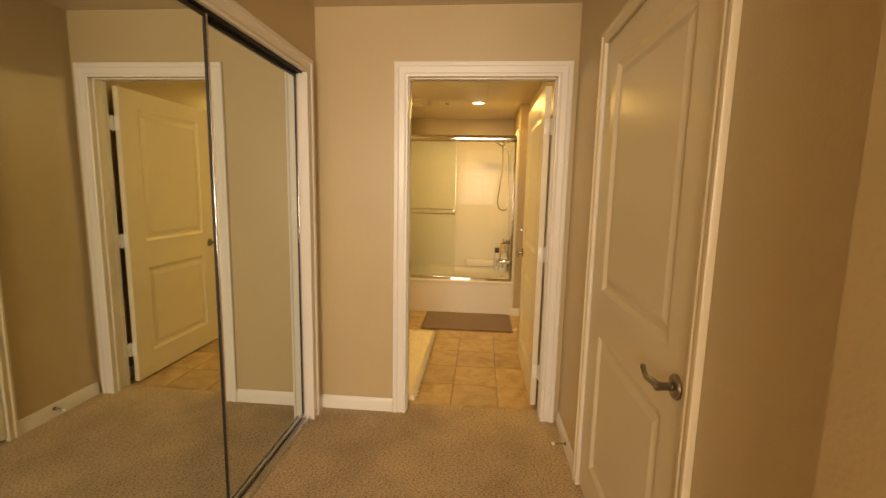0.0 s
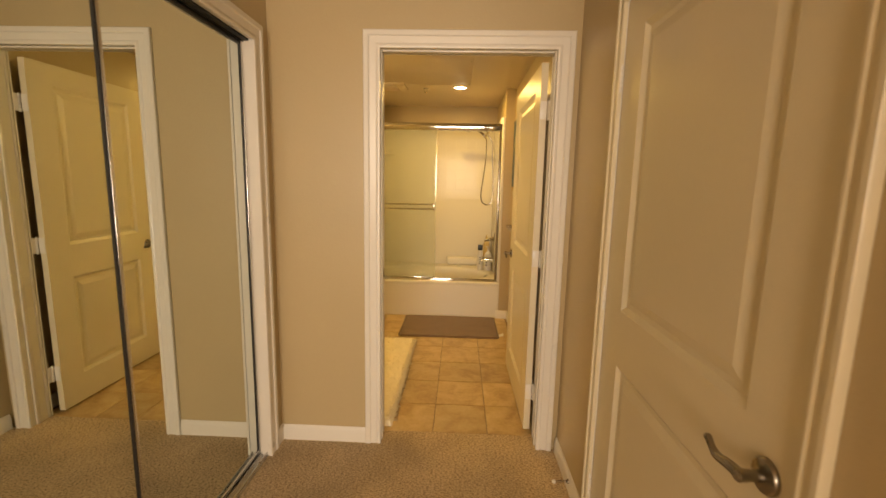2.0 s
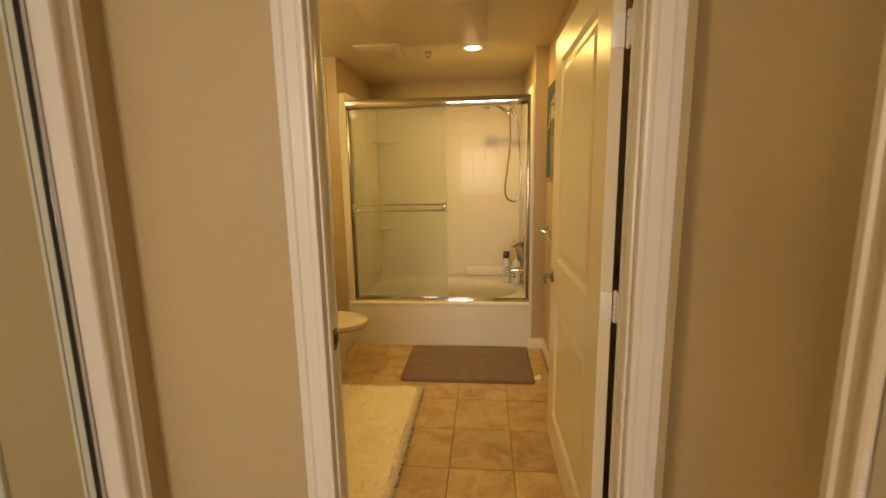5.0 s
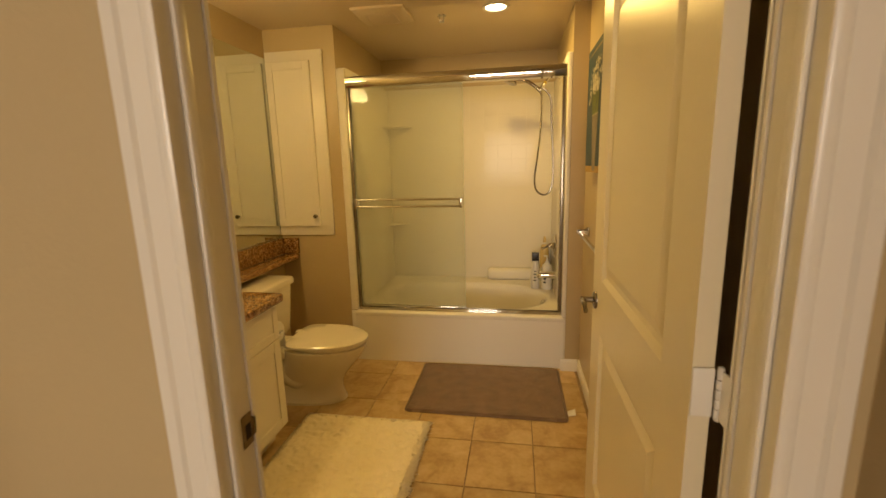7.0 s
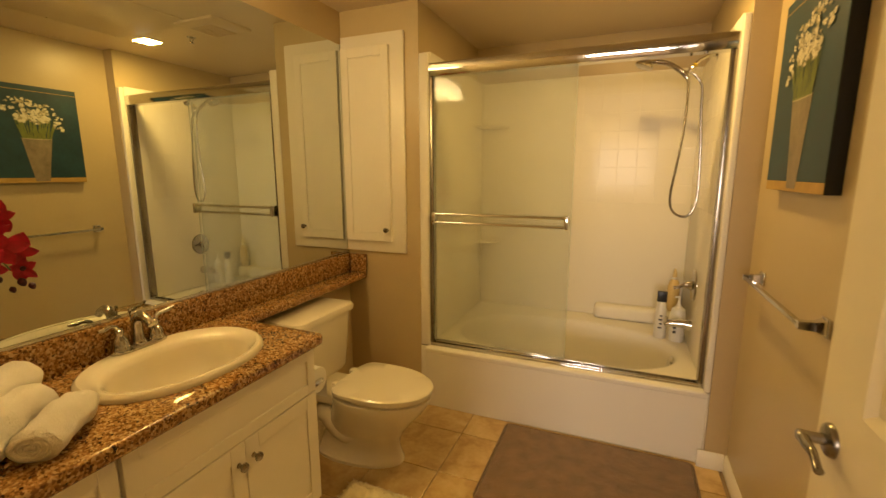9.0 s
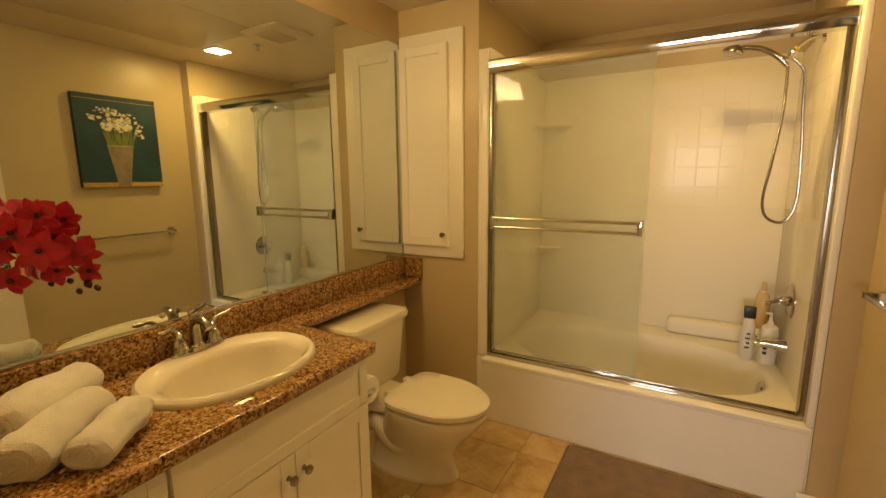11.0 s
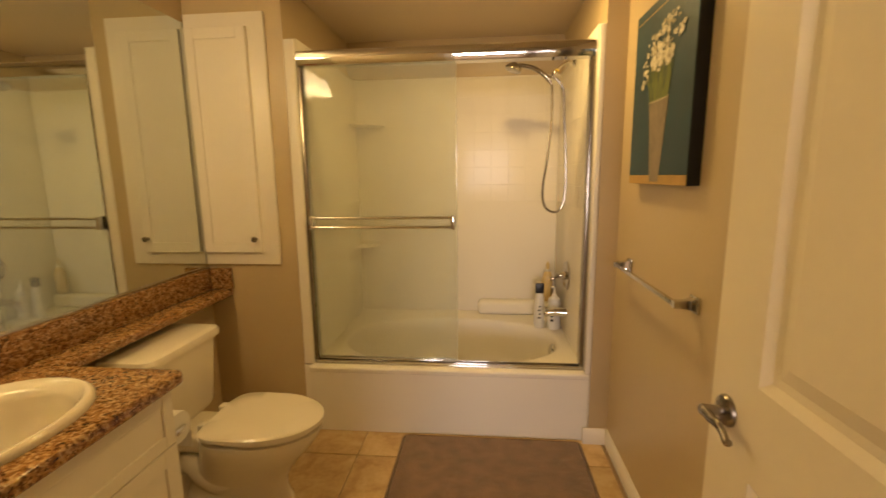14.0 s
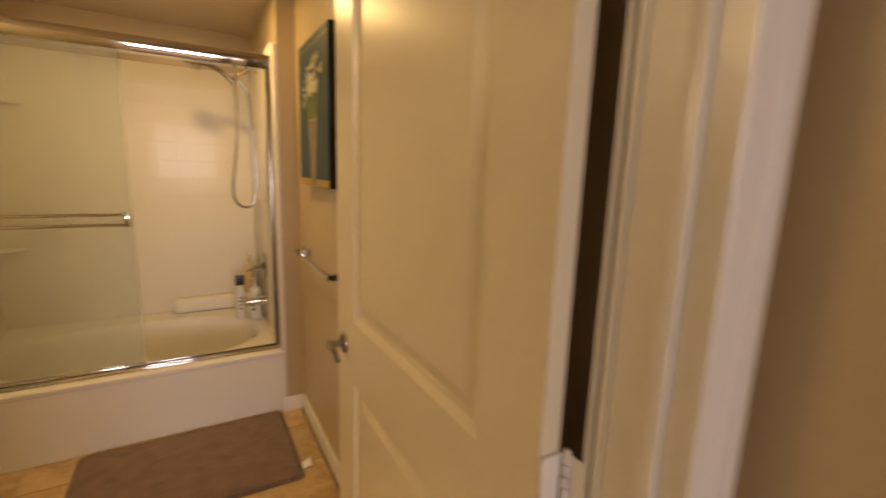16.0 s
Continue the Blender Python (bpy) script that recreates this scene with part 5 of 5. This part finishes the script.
for k in range(8):
    part("louvre", box(0.415, 0.555, 3.422 + k * 0.021, 3.430 + k * 0.021, BATH_Z - 0.008, BATH_Z - 0.003), PLATE_G, vent)
hatch = thing("ceiling_hatch", (-0.09, 4.0, BATH_Z), "flush painted access hatch in the ceiling", "access hatch")
part("panel", box(-0.455, 0.270, 3.30, 4.625, BATH_Z - 0.004, BATH_Z - 0.0005, 0.001), CEIL, hatch)
for sx, sy in ((0.255, 4.58), (0.255, 4.20), (0.255, 3.8), (-0.44, 4.58)):
    part("screw", lathe(((0.006, -0.0045), (0.005, -0.006), (0.001, -0.006)), (sx, sy, BATH_Z), (0, 0, 1), 10), PLATE_G, hatch)


# ---- orchid ----
orch = thing("orchid", (-1.34, 2.86, CT), "crimson orchid spray in a small pot on the counter", "flower")
part("pot", lathe(((0.045, 0.001), (0.060, 0.10), (0.062, 0.115), (0.055, 0.115), (0.05, 0.09)), (-1.34, 2.86, CT), (0, 0, 1), 24), WHITEP, orch, "white pot")
stem_pts = ((-1.34, 2.86, CT + 0.09), (-1.345, 2.87, CT + 0.28), (-1.34, 2.92, CT + 0.42), (-1.325, 3.01, CT + 0.47), (-1.315, 3.09, CT + 0.43), (-1.31, 3.13, CT + 0.36))
part("stem", tube(stem_pts, [0.004, 0.0035, 0.003, 0.002], 8), LEAFG, orch)
for k in range(4):
    a = k * 1.7 + 0.4
    d = Vector((math.cos(a), math.sin(a), 0))
    B = Vector((-1.33, 2.86, CT + 0.10))
    rings = []
    for i in range(7):
        f = i / 6
        w = 0.024 * math.sin(math.pi * min(1, f * 0.92 + 0.08))
        c = B + d * 0.11 * f + Vector((0, 0, 0.07 * f - 0.11 * f * f))
        s = Vector((-d.y, d.x, 0)) * w
        rings.append([c - s, c + Vector((0, 0, -0.006)), c + s, c + Vector((0, 0, 0.003))])
    part("leaf", loft(rings), LEAFG, orch)


def petal(bm, c, d, n, length, width):
    d, n = d.normalized(), n.normalized()
    s = d.cross(n)
    rings = []
    for i in range(7):
        f = i / 6
        w = width * (math.sin(math.pi * (0.10 + 0.88 * f)) ** 0.8)
        p = c + d * length * f + n * (0.010 * f - 0.016 * f * f)
        rings.append([p - s * w + n * 0.005, p + n * 0.0012, p + s * w + n * 0.005, p - n * 0.001])
    loft(rings, True, bm)


rnd = random.Random(3)
for px, py, pz, size in ((-1.335, 3.02, 1.285, 0.040), (-1.30, 3.055, 1.235, 0.044), (-1.335, 3.10, 1.265, 0.040), (-1.31, 3.145, 1.215, 0.040), (-1.325, 3.095, 1.175, 0.036), (-1.33, 2.965, 1.24, 0.042), (-1.315, 3.16, 1.165, 0.030), (-1.32, 3.00, 1.17, 0.036), (-1.32, 3.07, 1.325, 0.042), (-1.325, 3.125, 1.310, 0.038), (-1.31, 3.115, 1.225, 0.044)):
    c = Vector((px, py, pz))
    face = Vector((0.75, -0.45 + rnd.uniform(-0.3, 0.3), rnd.uniform(-0.3, 0.2))).normalized()
    u = face.orthogonal().normalized()
    v = face.cross(u)
    bm = bmesh.new()
    a0 = rnd.uniform(0, 6.28)
    for k in range(5):
        a = a0 + k * 1.2566 + rnd.uniform(-0.15, 0.15)
        petal(bm, c, u * math.cos(a) + v * math.sin(a) + face * rnd.uniform(-0.1, 0.35), face, size * rnd.uniform(1.05, 1.4), size * (0.58 if k % 2 else 0.40))
    blossom = part("blossom", bm, PETAL_R, orch, "crimson blossom")
    part("blossom_heart", lathe(((0.002, 0), (0.007, 0.003), (0.006, 0.012), (0.001, 0.015)), c, face, 10), PETAL_D, blossom)


for px, py, pz, size in ((-1.312, 3.150, 1.128, 0.011), (-1.316, 3.172, 1.112, 0.009), (-1.312, 3.128, 1.112, 0.008)):
    part("bud", lathe(((0.002, -size), (size * 0.75, -size * 0.6), (size, 0.0), (size * 0.7, size * 0.8), (0.002, size * 1.25)), (px, py, pz), (0.2, 0.3, -1), 12), PETAL_D, orch, "dark closed bud")


# ---- pieces: floor tiles, embossed wall tiles ----
def piece_mesh(name, w, d, h, inset, material):
    """A bevelled slab, its base centre at the origin."""
    bm = bmesh.new()
    r0 = [(-w / 2, -d / 2, 0), (w / 2, -d / 2, 0), (w / 2, d / 2, 0), (-w / 2, d / 2, 0)]
    r1 = [(x, y, h - inset) for x, y, _ in r0]
    r2 = [(x - math.copysign(inset * 1.3, x), y - math.copysign(inset * 1.3, y), h) for x, y, _ in r0]
    loft([r0, r1, r2], True, bm)
    me = bpy.data.meshes.new(name)
    bm.to_mesh(me)
    bm.free()
    me.materials.append(material)
    return me


floor_ob = bpy.data.objects["floor"]
PXT, PYT, GAP = 0.313, 0.333, 0.0042
xs = [0.072 + PXT * k for k in range(-5, 4)]
ys = [2.603, 2.920] + [2.920 + PYT * k for k in range(1, 7)]
cache = {}
rnd = random.Random(2)
for xa, xb in zip(xs, xs[1:]):
    xa, xb = max(xa, BATH_L + 0.002), min(xb, BATH_R - 0.002)
    if xb - xa < 0.03:
        continue
    for ya, yb in zip(ys, ys[1:]):
        key = (round(xb - xa, 3), round(yb - ya, 3))
        if key not in cache:
            cache[key] = piece_mesh("tile", xb - xa - GAP, yb - ya - GAP, 0.006, 0.0015, TILE)
        ob = new("tile", cache[key])
        ob.parent = floor_ob
        ob.location = ((xa + xb) / 2, (ya + yb) / 2, -0.0062 + rnd.uniform(-0.0003, 0.0003))

PT = 0.122
wall_tile = piece_mesh("wall_tile", PT - 0.0026, PT - 0.0026, 0.0010, 0.0009, TUBW)
for i in range(12):
    for j in range(5, 12):
        ob = new("wall_tile", wall_tile)
        ob.parent, ob.matrix_parent_inverse = sur, sur.matrix_basis.inverted()
        ob.matrix_basis = pose(TX0 + 0.085 + PT * i, ALC_Y - 0.0300, 0.60 + PT * (j + 0.5), 90, 0, 0)
for side, x, turn in ((0, TX1 - 0.0200, -90), (1, TX0 + 0.0200, 90)):
    for i in range(7):
        for j in range(5, 12):
            ob = new("wall_tile", wall_tile)
            ob.parent, ob.matrix_parent_inverse = sur, sur.matrix_basis.inverted()
            ob.matrix_basis = pose(x, 4.945 + PT * (i + 0.5), 0.60 + PT * (j + 0.5), 0, turn, 0)
